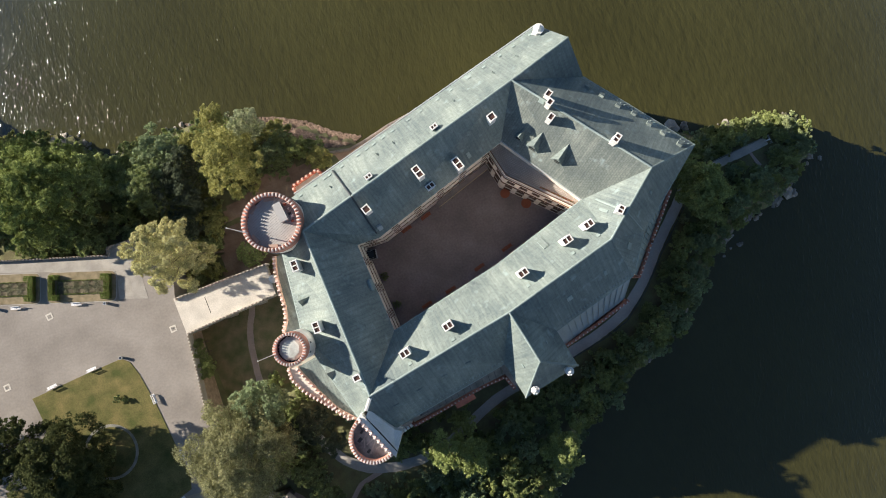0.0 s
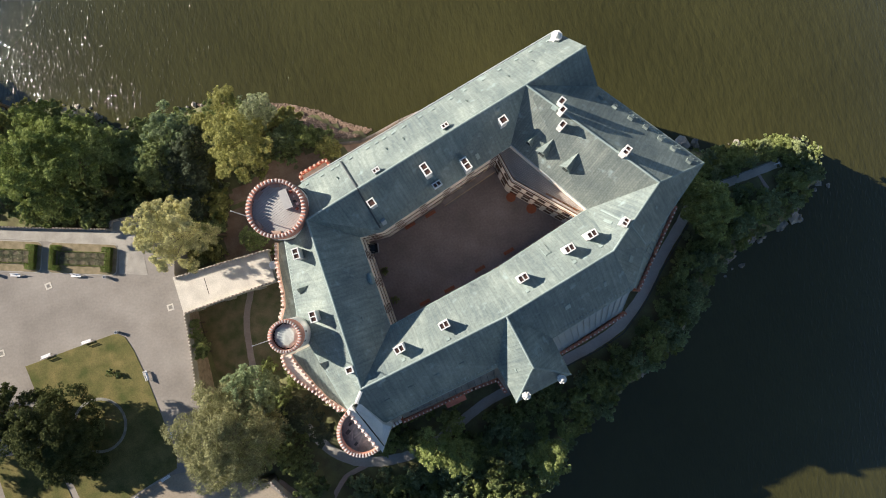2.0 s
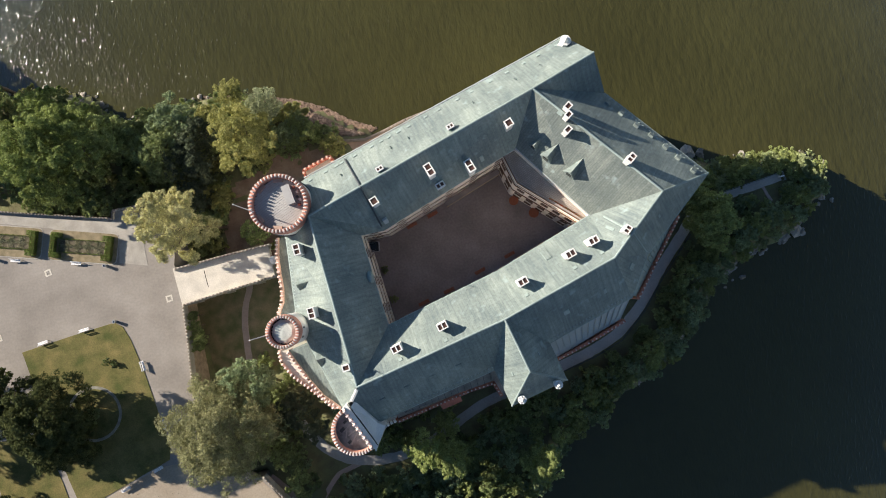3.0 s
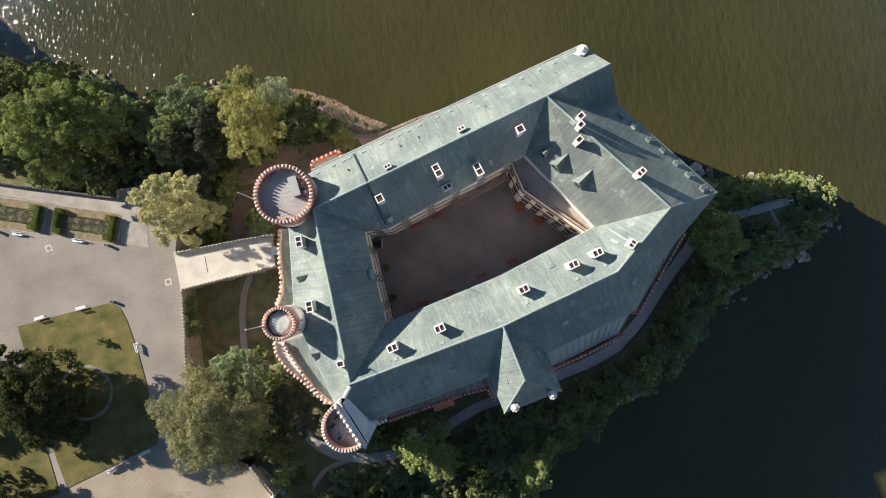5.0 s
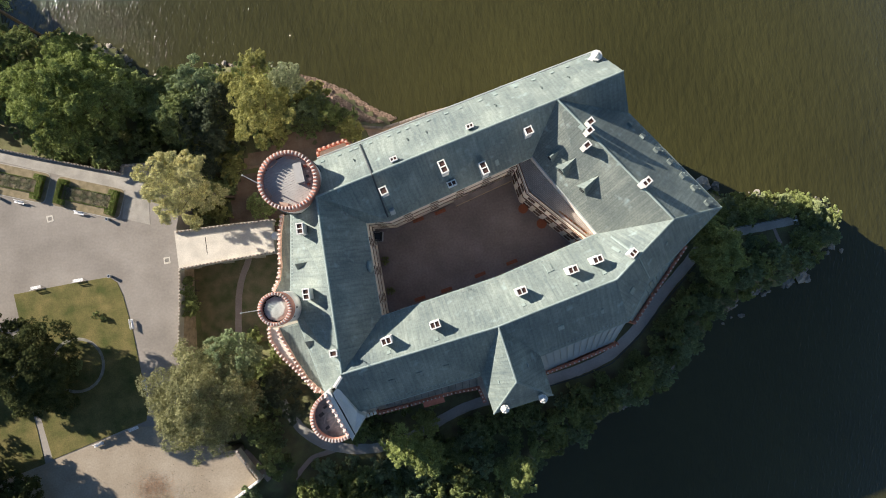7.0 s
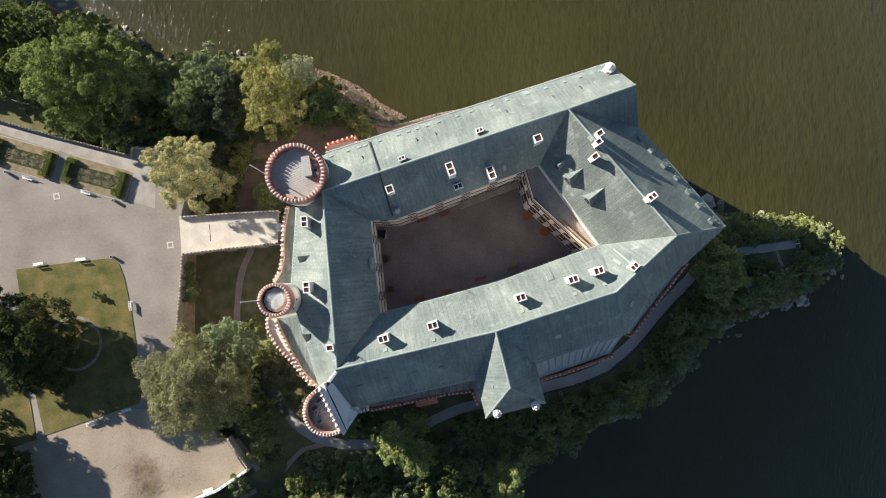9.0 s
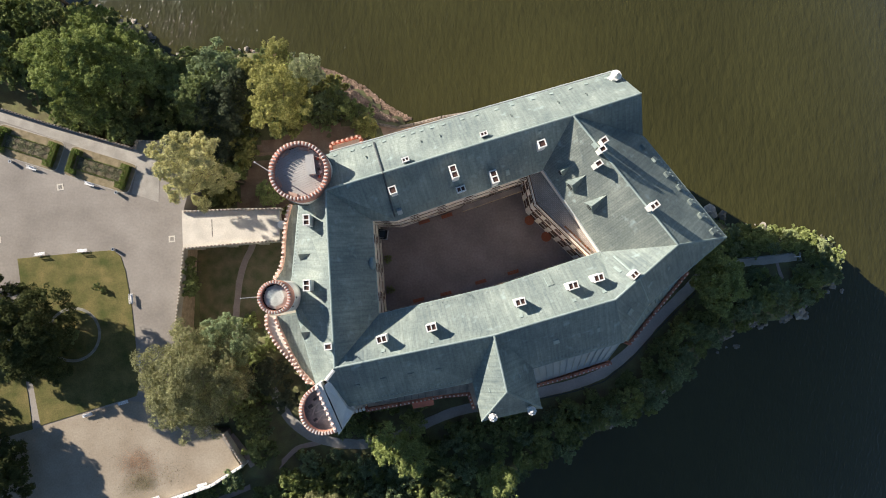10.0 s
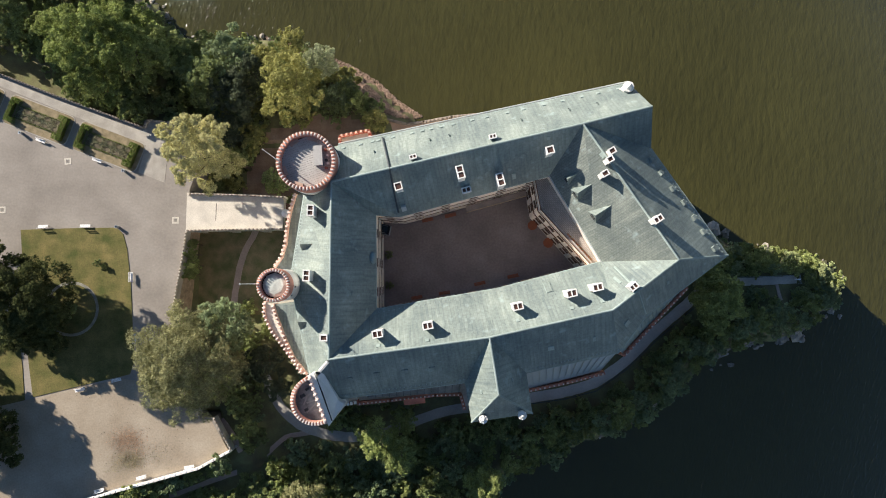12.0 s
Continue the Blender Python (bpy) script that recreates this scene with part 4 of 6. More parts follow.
for p, turn in (((-9.9, -7.5), 10), ((-2.6, -6.3), 10), ((10.6, -3.5), 13), ((18.5, -1.6), 13), ((22.3, -0.7), 13)):
    chimney(p, 1.42, 0.98, turn, 3.3, 2)
for p in ((-19.9, 10.6), (-20.3, 1)):
    chimney(p, 1.55, 0.92, 88, 3.7, 2)
chimney((-17.6, -8), 0.95, 0.85, 0, 1.6, 1)
chimney((15.5, 19.6), 1.05, 1.05, 15, 2.6, 1)
chimney((8.3, 15.5), 1.9, 1.0, 105, 3.0, 2)
chimney((2.2, 16.3), 1.9, 1.0, 105, 2.6, 2)
chimney((-7, 14.2), 1.0, 1.1, 15, 2.4, 1)
chimney((3.2, 14.2), 1.3, 0.8, 15, 1.0, 2)
chimney((-4.8, 18.5), 0.95, 0.6, 15, 1.1, 2)
chimney((7, 21.6), 0.95, 0.6, 15, 1.1, 2)
chimney((24.2, 19.1), 0.92, 0.8, 30, 2.2, 1)
chimney((23.8, 17.8), 0.85, 0.76, 30, 2.2, 1)
chimney((23.3, 15.9), 0.95, 0.78, 30, 2.4, 1)
chimney((30.5, 9.1), 1.3, 0.82, 33, 2.6, 2)
chimney((27.3, -0.6), 1.15, 0.85, 40, 1.9, 2)


def pinnacle(p, z0, z1, r, knobs=8):
    """A small white eight-sided turret with a crown of knobs and a pointed cap."""
    c = part("pinnacle", lathe([(r, z0), (r, z1), (r + 0.14, z1 + 0.1), (r + 0.14, z1 + 0.45), (r * 0.8, z1 + 0.5), (r * 0.45, z1 + 0.9), (0.02, z1 + 1.3)], 8, None, p), WHITE, castle, "small white octagonal corner turret")
    for i in range(knobs):
        a = math.tau * i / knobs
        part("knob", block(0.16, 0.16, z1 + 0.45, z1 + 0.7, pose(p[0] + r * math.cos(a), p[1] + r * math.sin(a), 0, 0, 0, math.degrees(a)), None, 0.7), WHITE, c)
    return c


pinnacle((5.7, -20.7), 10, 17.2, 0.55)
pinnacle((11.5, -19.9), 10, 18.3, 0.55)
pinnacle((28.1, 30), 10, 18.0, 0.72, 0)
part("gable_turret_base", block(2.2, 1.3, 10, 16.6, pose(*(28.2, 30.3), 0, 0, 0, 40), None, 0.9), WHITE, castle)

# ---- castle: dormers and roof hatches ----
def dormer(p, w, length, h, turn):
    """A gabled dormer: its front looks along turn, its ridge runs back into the slope."""
    z = roof_z(*p)
    m = pose(p[0], p[1], z, 0, 0, turn)
    bm = bmesh.new()
    f = [bm.verts.new(m @ Vector(v)) for v in ((0, -w / 2, -0.5), (0, w / 2, -0.5), (0, 0, h))]
    bm.faces.new(f)
    b = bm.verts.new(m @ Vector((-length, 0, h)))
    for pair in ((f[0], f[2]), (f[1], f[2]), (f[0], f[1])):
        bm.faces.new((*pair, b))
    d = roof("dormer", bm, castle)
    part("dormer_window", block(0.08, w * 0.35, 0.05, h * 0.5, m @ pose(0.04, 0, 0)), GLASS, d)


dormer((-22.2, 5.8), 2.5, 3.9, 1.7, 180)
dormer((-22.5, -6), 3.0, 4.2, 2.0, 180)
dormer((18.6, 15.7), 2.0, 3.0, 1.7, roof_turn(*(19.2, 15.9)))
dormer((19.9, 13.4), 2.8, 4.2, 2.5, 213)
dormer((22.5, 10), 2.6, 4.0, 2.4, 213)
LOUVRES = ((31.8, 19), (33.3, 16.9), (35, 14.4), (36.8, 12.3), (38.3, 9.9), (39.6, 7.7), (41.2, 5.1))
# round-headed dormer over the courtyard
z = roof_z(*(-11.1, 3.8))
bm = lathe([(0.95, 0), (0.9, 0.35), (0.6, 0.75), (0.02, 0.9)], 16)
bm.transform(Matrix.Translation((*(-11.3, 3.8), z - 0.3)) @ Matrix.Diagonal((0.6, 1.15, 1.5, 1)))
roof("eyebrow_dormer", bm, castle, "", COPPER)


def hatch(p, w, l, up=0.22, mat=None):
    """A raised roof light or vent lying on the slope."""
    x, y = p
    h = 0.3
    n = Vector((roof_z(x - h, y) - roof_z(x + h, y), roof_z(x, y - h) - roof_z(x, y + h), 2 * h)).normalized()
    fall = Vector((n.x, n.y, 0)).normalized()
    fall = (fall - n * fall.dot(n)).normalized()
    rot = Matrix((fall.cross(n) * -1, fall, n)).transposed().to_4x4()
    m = Matrix.Translation((x, y, roof_z(x, y))) @ rot
    c = roof("roof_hatch", block(w, l, -0.1, up, m, None, 0.92), castle, "", mat)
    if l > 2:
        roof("hatch_lid", block(w * 0.8, l * 0.9, up, up + 0.06, m), c)


for p in LOUVRES:
    hatch(p, 0.85, 0.8, 0.4)
N_EAVE = (Vector(e1[:2]), Vector(e2[:2]))
for k in (0.016, 0.075, 0.115, 0.135, 0.185, 0.25, 0.285, 0.315, 0.35, 0.39, 0.455, 0.505, 0.575, 0.63, 0.7, 0.765, 0.83, 0.885, 0.955):
    p = N_EAVE[0].lerp(N_EAVE[1], k) + Vector((0.22, -0.75))
    hatch(p, 0.62, 0.5, 0.12, COPPER)
for k in (0.115, 0.3, 0.365, 0.605, 0.765, 0.86):
    p = N_EAVE[0].lerp(N_EAVE[1], k) + Vector((0.7, -2.6))
    dormer(p, 0.6, 1.0, 0.55, 105)
for p, w, l in (((15.7, -0.8), 1.1, 2.2), ((-9.9, -9.3), 0.6, 0.65), ((-2.7, -8.5), 0.6, 0.65), ((10.7, -5.6), 0.6, 0.65), ((18.7, -3.8), 0.6, 0.65), ((23.2, -2.8), 0.6, 0.65),
                ((-10.3, -13.9), 1.0, 1.3), ((-6.1, -13.5), 1.0, 1.3), ((-2, -13.1), 1.0, 1.3), ((-14.4, -14.7), 1.0, 1.3), ((15.3, 21.4), 0.5, 0.6), ((23.2, 18.8), 0.9, 0.8),
                ((10.6, 16.4), 0.6, 1.2), ((33.4, -0), 0.4, 0.9), ((27.5, -6.2), 1.1, 1.2), ((22.4, -8.5), 0.5, 1.0), ((15.9, -9.9), 1.0, 0.9), ((-13.7, -1.6), 0.7, 1.3),
                ((10, -14.6), 0.6, 0.35), ((5.4, -16.4), 0.6, 0.35), ((25.8, 0.3), 0.5, 1.8)):
    hatch(p, w, l, 0.1, COPPER if l != 1.3 else None)
hatch((-6.5, 11.6), 0.8, 0.9, 0.5, ZINC)
# snow guards along the western and eastern eaves
def guards(p, q, n, back):
    for i in range(n):
        a = Vector(p[:2]).lerp(Vector(q[:2]), (i + 0.5) / n) + Vector(back)
        part("snow_guard", block(0.18, 0.18, 0, 0.13, pose(a.x, a.y, roof_z(*a) - 0.04)), COPPER, castle)


guards(e14, e13, 26, (0.25, 0))
guards(e13, e12, 20, (0.5, 0.2))
guards(e3, e4, 30, (-0.5, -0.3))
guards(i45, i5, 24, (0.1, -0.5))
guards(i4, i45, 20, (0.1, -0.5))
guards(e6, e7, 26, (0.1, 0.6))
guards(e10, e11, 34, (0.1, 0.6))

# ---- bridge and forecourt ----
DRY = shader("dry_border", (0.24, 0.2, 0.115), 0.95, 0, 0.3, 4, 0.4, 0.03, (0.31, 0.25, 0.16))

bridge = thing("bridge", "sandy stone bridge with white battlements over a dry moat", "bridge")
br = [(-46.6, 16.1), (-46.7, 9.3), (-29.3, 9.5), (-29, 15.3)]
bm = prism(br, -1.6, 0.04)
part("bridge_deck", bm, SAND, bridge)
for k in (0.0, 0.36, 0.7):
    a, b = Vector(br[1]).lerp(Vector(br[2]), k), Vector(br[0]).lerp(Vector(br[3]), k)
    m, l = along(a, b)
    part("pier", block(l, 1.6, -7, -1.5, m @ pose(l / 2, -0.8, 0)), STONE, bridge)
parapet(bridge, [(-46.5, 9.2), (-38.3, 9.4), (-29.2, 9.5)], 0, 0.55, MERLON_STONE, 0.7, 0.35, STONE, 1.6)
parapet(bridge, [(-46.2, 15.8), (-37.3, 15.6), (-28.8, 15.2)], 0, 0.55, MERLON_STONE, 0.7, 0.35, STONE, 1.6)
part("drain_slot", block(0.12, 3.1, 0.04, 0.05, pose(*(-41.3, 12.6), 0, 0, 0, -1)), DARK, bridge)
part("gate_canopy", lathe([(0.75, 5.0), (0.7, 5.5), (0.4, 5.9), (0.02, 6.05)], 16, None, (-27.5, 11.8)), WHITE, castle, "small white domed gate canopy")
part("gate", block(0.2, 3.0, 0, 3.6, pose(*(-27.8, 12.3), 0, 0, 0, 0)), WOOD, castle, "dark wooden castle gate")

walls = thing("forecourt_parapet", "low white battlemented parapet edging the forecourt", "parapet")
for pts in ([(-46.5, 9), (-47.3, 3), (-48, -1), (-48.9, -6.3), (-48.9, -15.5), (-43.6, -23.6)], [(-41, -24), (-37.8, -29.6)],
            [(-91.5, 41.9), (-71.6, 34.1), (-54.4, 27.8), (-54, 29.2), (-49.4, 28.8)]):
    parapet(walls, pts, 0, 0.5, MERLON_STONE, 0.62, 0.3, STONE, 1.5)
parapet(walls, [(-37.8, -29.6), (-43.4, -32.7), (-63.4, -38.2), (-86.1, -44.6)], 0, 0.75, merlon_mesh(0.95, 0.4, 0.22, WHITE, WHITE), 1.0, 0.4, WHITE, 3)

# paving of a different colour on the forecourt
part("side_walk", prism([(-92.2, 41.5), (-72.2, 33.6), (-54.9, 27.3), (-53.6, 28.9), (-49.8, 28.6), (-50.7, 17.9), (-55.5, 19.8), (-54.2, 24.7), (-92.6, 40.3)], -0.2, 0.03), PAVE, plaza, "pale paved walk")
part("lower_court", prism([(-87.2, -23.6), (-73.2, -20.7), (-65.2, -18.7), (-57.7, -17.2), (-50.1, -18.1), (-43.8, -24.3), (-41.6, -24.5), (-38.5, -29.7), (-44, -32.4), (-64.2, -37.9), (-86.5, -44.2)], -0.2, 0.03), TAN, plaza, "trodden tan gravel lower court")


def lawn(pts, name="lawn"):
    edge = inset(pts, 0.0)
    ob = tagged(part(name, prism(edge, -0.1, 0.09, bevel=0.06), GRASS), "dry mown lawn with worn tan patches", "lawn", kind="structure")
    return ob


lawn([(-73.4, -20.5), (-65.2, -18.5), (-56.2, -16.4), (-55.4, -14.1), (-55.8, -9.1), (-56.4, -0), (-57.2, 6), (-57.9, 8.6), (-59.2, 9.8), (-67, 9.7), (-76.5, 9.4), (-76, 5), (-76.8, -2.1), (-75, -9.1), (-74.2, -15.1)])
lawn([(-86.2, -23.6), (-74.8, -21), (-75.4, -15.1), (-76.2, -9.3), (-77.7, -6.1), (-86.9, -4.1)])
garden = prism([(-46.7, 9.4), (-30.2, 9.8), (-31, 5.3), (-33.3, 2.1), (-34.2, -6.5), (-37.2, -9.7), (-47.5, -9.1)], -7.3, -6.82)
tagged(part("moat_lawn", garden, MOAT_GRASS), "shaded lawn in the dry moat", "lawn", kind="structure")
bank = sheet([(-46.6, 9.1, -0.4), (-47.7, 2, -0.4), (-49.1, -6.1, -0.4), (-48.1, -9.6, -6.9), (-47.1, 2.1, -6.9), (-46.6, 9.4, -6.9)], 0.4)
tagged(part("moat_bank", bank, shader("retaining_wall_rubble", (0.4, 0.31, 0.22), 0.95, 0, 0.3, 5, 0.4, 0.05)), "bare brown earth bank under the forecourt wall", "bank", kind="structure")
slope = sheet([(-88.9, 50.2, -1.6), (-78.2, 45.7, -1.6), (-70.7, 42.6, -1.8), (-66.7, 39.8, -1.8), (-71.6, 38.4, -0.6), (-79.6, 42.2, -0.6), (-88, 45.5, -0.6)], 0.5)
tagged(part("bank_lawn", slope, MOAT_GRASS), "sunlit grassy slope behind the forecourt wall", "lawn", kind="structure")
# ring walk's grey is darkened to carry the lawn tree's shade
RINGM = shader("shade_toned_walk", (0.24, 0.235, 0.2), 0.95, 0, 0.3, 4, 0.35, 0.02)
# circular walk round the shaded tree
rc = (-66.9, -4.8)
tagged(part("ring_walk", lathe([(4.4, 0.05), (4.4, 0.12), (4.9, 0.12), (4.9, 0.05)], 56, None, rc), RINGM), "circular grey stone walk on the lawn", "path", kind="structure")
# square drain covers with pale surrounds
for p, a in (((-48.6, 11.1), 0), ((-68.3, 21.8), 5), ((-79.9, 13), 2)):
    rim = bmesh.new()
    for x, y, sx, sy in ((-0.46, 0, 0.26, 1.18), (0.46, 0, 0.26, 1.18), (0, 0.46, 0.66, 0.26), (0, -0.46, 0.66, 0.26)):
        block(sx, sy, -0.1, 0.03, pose(*p, 0, 0, 0, a) @ pose(x, y, 0), rim)
    d = part("drain_cover", rim, SAND, plaza, "pale stone drain surround")
    for k in range(5):
        part("grate_bar", block(0.06, 0.66, -0.1, 0.018, pose(*p, 0, 0, 0, a) @ pose(-0.24 + 0.12 * k, 0, 0)), PAVE, d)


# ---- leaves ----
def leaf_mesh(name, centres, normals, size, seed, mat):
    """Small folded leaf clusters, one quad each, at the given places."""
    rng = np.random.default_rng(seed)
    n = len(centres)
    nr = normals + rng.normal(0, 0.65, (n, 3))
    nr /= np.linalg.norm(nr, axis=1, keepdims=True) + 1e-9
    t = np.cross(nr, rng.normal(0, 1, (n, 3)))
    t /= np.linalg.norm(t, axis=1, keepdims=True) + 1e-9
    b = np.cross(nr, t)
    s = size * rng.uniform(0.6, 1.35, (n, 1))
    v = np.empty((n, 4, 3))
    v[:, 0], v[:, 2] = centres - t * s * 0.6, centres + t * s * 0.6
    v[:, 1], v[:, 3] = centres + b * s * 0.42 + nr * s * 0.12, centres - b * s * 0.42 + nr * s * 0.12
    mesh = bpy.data.meshes.new(name)
    mesh.from_pydata(v.reshape(-1, 3).tolist(), [], np.arange(4 * n).reshape(n, 4).tolist())
    mesh.materials.append(mat)
    return mesh


def unit(v):
    return v / (np.linalg.norm(v, axis=1, keepdims=True) + 1e-9)


def crown_mesh(seed, r, rz, leaves, size, mat, lumps=55, feather=0.12, jag=0.5, up=0.55, big=1.15, tufts=8):
    """An uneven crown: rounded boughs on an ellipsoid, each made of tufts that are set with leaf clusters, and some leaves within."""
    rng = np.random.default_rng(seed)
    d = unit(rng.normal(0, 1, (lumps, 3)))
    d[:, 2] = np.where(d[:, 2] < -0.68, -d[:, 2], d[:, 2])
    far = rng.uniform(0.6 - 0.12 * jag, 0.86 + 0.2 * jag, (lumps, 1))
    c = d * far * np.array([r, r, rz])
    lr = r * big * rng.uniform(0.14 - 0.03 * jag, 0.27, lumps)
    squash = np.array([1, 1, min(rz / r * 1.1, 1)])
    bough = np.repeat(np.arange(lumps), tufts)
    td = unit(rng.normal(0, 1, (lumps * tufts, 3)) + d[bough] * 0.9 + np.array([0, 0, up]))
    tc = c[bough] + td * lr[bough, None] * rng.uniform(0.55, 0.95, (lumps * tufts, 1)) * squash
    tr = lr[bough] * rng.uniform(0.22, 0.46, lumps * tufts)
    pick = rng.choice(lumps * tufts, leaves, p=tr**2 / (tr**2).sum())
    w = unit(rng.normal(0, 1, (leaves, 3)) + td[pick] * 0.7 + np.array([0, 0, up]))
    p = tc[pick] + w * tr[pick, None] * rng.uniform(0.8 - 2 * feather, 1.0 + 2 * feather, (leaves, 1)) * squash
    k = leaves // 7
    q = unit(rng.normal(0, 1, (k, 3))) * rng.uniform(0.3, 0.72, (k, 1)) * np.array([r, r, rz])
    return leaf_mesh("crown", np.vstack([p, q]), np.vstack([w, q / r]), size, seed + 1, mat)


def trunk_bm(height, r, spread, seed, lean=(0, 0)):
    """A tapered trunk with limbs that rise into the crown; lean: how far its top stands off its foot."""
    rng = random.Random(seed)
    bm = bmesh.new()

    def stick(p, q, r0, r1):
        d = Vector(q) - Vector(p)
        m = Matrix.Translation(p) @ d.to_track_quat("Z", "Y").to_matrix().to_4x4()
        rows = [[bm.verts.new(m @ Vector((rr * math.cos(a), rr * math.sin(a), z))) for a in (0, 1.05, 2.09, 3.14, 4.19, 5.24)] for rr, z in ((r0, 0), ((r0 + r1) / 2, d.length * 0.5), (r1, d.length))]
        for a, b in zip(rows, rows[1:]):
            for i in range(6):
                bm.faces.new((a[i], a[(i + 1) % 6], b[(i + 1) % 6], b[i]))

    fork = Vector((lean[0], lean[1], height * 0.75))
    stick((0, 0, 0), fork, r, r * 0.6)
    for i in range(6):
        a = math.tau * i / 6 + rng.uniform(-0.3, 0.3)
        out = spread * rng.uniform(0.45, 0.75)
        stick(fork, fork + Vector((out * math.cos(a), out * math.sin(a), height * rng.uniform(0.15, 0.45))), r * 0.42, r * 0.12)
    return bm


def tree(p, z0, zc, r, rz, leaves, size, mat, seed, label, lean=(0, 0), lumps=55, group="", feather=0.12, jag=0.5, big=1.15, up=0.55):
    """A tree: z0 the foot's height, zc that of the crown's middle, r and rz the crown's half width and half height."""
    if z0 < -2:
        z0 = ground_height(p[0] - lean[0], p[1] - lean[1]) - 0.15
    t = thing("tree", label, "tree", group, at=(p[0] - lean[0], p[1] - lean[1], z0))
    part("trunk", trunk_bm(zc - z0, max(r * 0.055, 0.12), r, seed, lean), BARK, t)
    c = put("crown", crown_mesh(seed, r, rz, leaves, size, mat, lumps, feather, jag, up, big), mat, t)
    c.location = (lean[0], lean[1], zc - z0)
    return t


tree((-39.9, 21.4), -5, 11.2, 5.4, 9.6, 42000, 0.2, LEAF_PALE, 11, "tall tree with pale yellow-green feathery crown beside the bridge", (-2.8, -0.2), 64, feather=0.16, jag=0.9, big=1.15)
tree((-43.0, -13.2), -5, 7.4, 9.0, 7.6, 50000, 0.23, LEAF_OLIVE, 12, "broad olive-green chestnut at the forecourt edge", lumps=130, feather=0.12, jag=0.18, big=1.1)
tree((-37.4, -7.4), -5, 6, 4.6, 5.4, 13000, 0.25, LEAF_BLUE, 13, "grey-green tree beside the moat garden")
tree((-70.3, -2.8), 0, 8.4, 7.0, 5.9, 34000, 0.27, LEAF_DARK, 14, "dark broad tree standing on the lawn", lumps=80)
tree((-70.4, -8.2), 0, 4.0, 5.6, 3.2, 22000, 0.27, LEAF_DARK, 114, "dark broad tree standing on the lawn", lumps=70)
tree((-31.8, -14.2), -5, 0, 3.6, 4.6, 8000, 0.26, LEAF_PINE, 122, "dark undergrowth tree below the chestnut", lumps=34, jag=0.9)
tree((-30.3, -19.2), -5, -2.2, 2.3, 2.8, 4500, 0.26, LEAF_PINE, 123, "dark undergrowth tree below the chestnut", lumps=26, jag=0.9)
tree((-60.7, 41.2), -2.5, 9, 6.6, 6.6, 24000, 0.25, LEAF_MID, 15, "large round green tree on the lake bank", lumps=60, jag=0.9)
tree((-53.8, 39.4), -2.5, 8.5, 5.8, 6.4, 20000, 0.25, LEAF_MID, 115, "large round green tree on the lake bank", lumps=50, jag=0.9)
tree((-59.6, 33.6), -2.5, 7.5, 4.0, 5.0, 12000, 0.24, LEAF_MID, 116, "round green tree over the forecourt wall", lumps=34, jag=0.8)
tree((-78, 46.5), -2.5, 6, 5.2, 5.6, 14000, 0.27, LEAF_SHADE, 16, "large green tree on the grassy bank", lumps=60, jag=0.9)
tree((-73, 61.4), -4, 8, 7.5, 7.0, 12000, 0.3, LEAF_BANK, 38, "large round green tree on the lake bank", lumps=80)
tree((-60.0, 49.6), -4, 3.5, 3.4, 4.2, 8000, 0.25, LEAF_MID, 117, "round green tree at the water's edge", lumps=34, jag=0.8)
tree((-54.4, 47.4), -4, 2.5, 3.0, 3.8, 7000, 0.25, LEAF_MID, 124, "round green tree at the water's edge", lumps=30, jag=0.8)
# unseen tree, set where its shadow darkens the north-west water
tree((-87.5, 74.5), -8, -9.0, 4.6, 4.0, 6000, 0.3, LEAF_BANK, 125, "low green tree out of view, added to shade the water", lumps=34)
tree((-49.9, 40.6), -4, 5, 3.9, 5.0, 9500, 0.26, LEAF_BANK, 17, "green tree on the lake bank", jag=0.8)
tree((-37.8, 40.4), -6, 3.0, 4.2, 4.6, 10000, 0.26, LEAF_BLUE, 18, "bluish-green tree at the water's edge", lumps=40, jag=0.9, up=0.9)
tree((-37.1, 33.2), -5.5, 2, 5.2, 5.6, 12000, 0.25, LEAF_PINE, 19, "dark grey-green pine on the lake bank", lumps=42, jag=1.0)
tree((-34.2, 37.0), -5.5, 3, 3.6, 4.6, 8000, 0.25, LEAF_PINE, 118, "dark grey-green pine on the lake bank", lumps=34, jag=1.0)
tree((-42.3, 36.0), -5, 4, 4.4, 5.0, 9000, 0.25, LEAF_SHADE, 20, "dark green tree on the lake bank", lumps=40, jag=1.0)
tree((-47.2, 41.6), -5, 1, 2.8, 3.6, 5000, 0.26, LEAF_SHADE, 119, "dark green tree on the lake bank")
tree((-26.3, 33.0), -6, 7.5, 5.2, 6.2, 20000, 0.23, LEAF_YELLOW, 21, "tall yellow-green tree on the lake bank", lumps=60, feather=0.16, jag=0.9)
tree((-27.3, 42.3), -8, 3, 2.7, 3.6, 5000, 0.23, LEAF_YELLOW, 22, "small yellow-green tree on the lake bank", feather=0.16, jag=0.9)
tree((-31.8, 39.4), -8, 3, 2.8, 3.4, 5000, 0.23, LEAF_YELLOW, 120, "small yellow-green tree on the lake bank", feather=0.16)
tree((-22.6, 39.4), -8.5, 2.5, 3.2, 5.0, 7000, 0.24, LEAF_WILLOW, 23, "silvery grey-green willow at the water's edge")
tree((-19.8, 34.8), -8, -3.5, 3.4, 2.8, 5500, 0.24, LEAF_BLUE, 24, "dark bluish shrubby tree at the water's edge", jag=0.9)
tree((-39.4, 28.0), -5.5, -1.5, 3.2, 3.0, 5000, 0.25, LEAF_PINE, 26, "dark green tree below the forecourt wall")
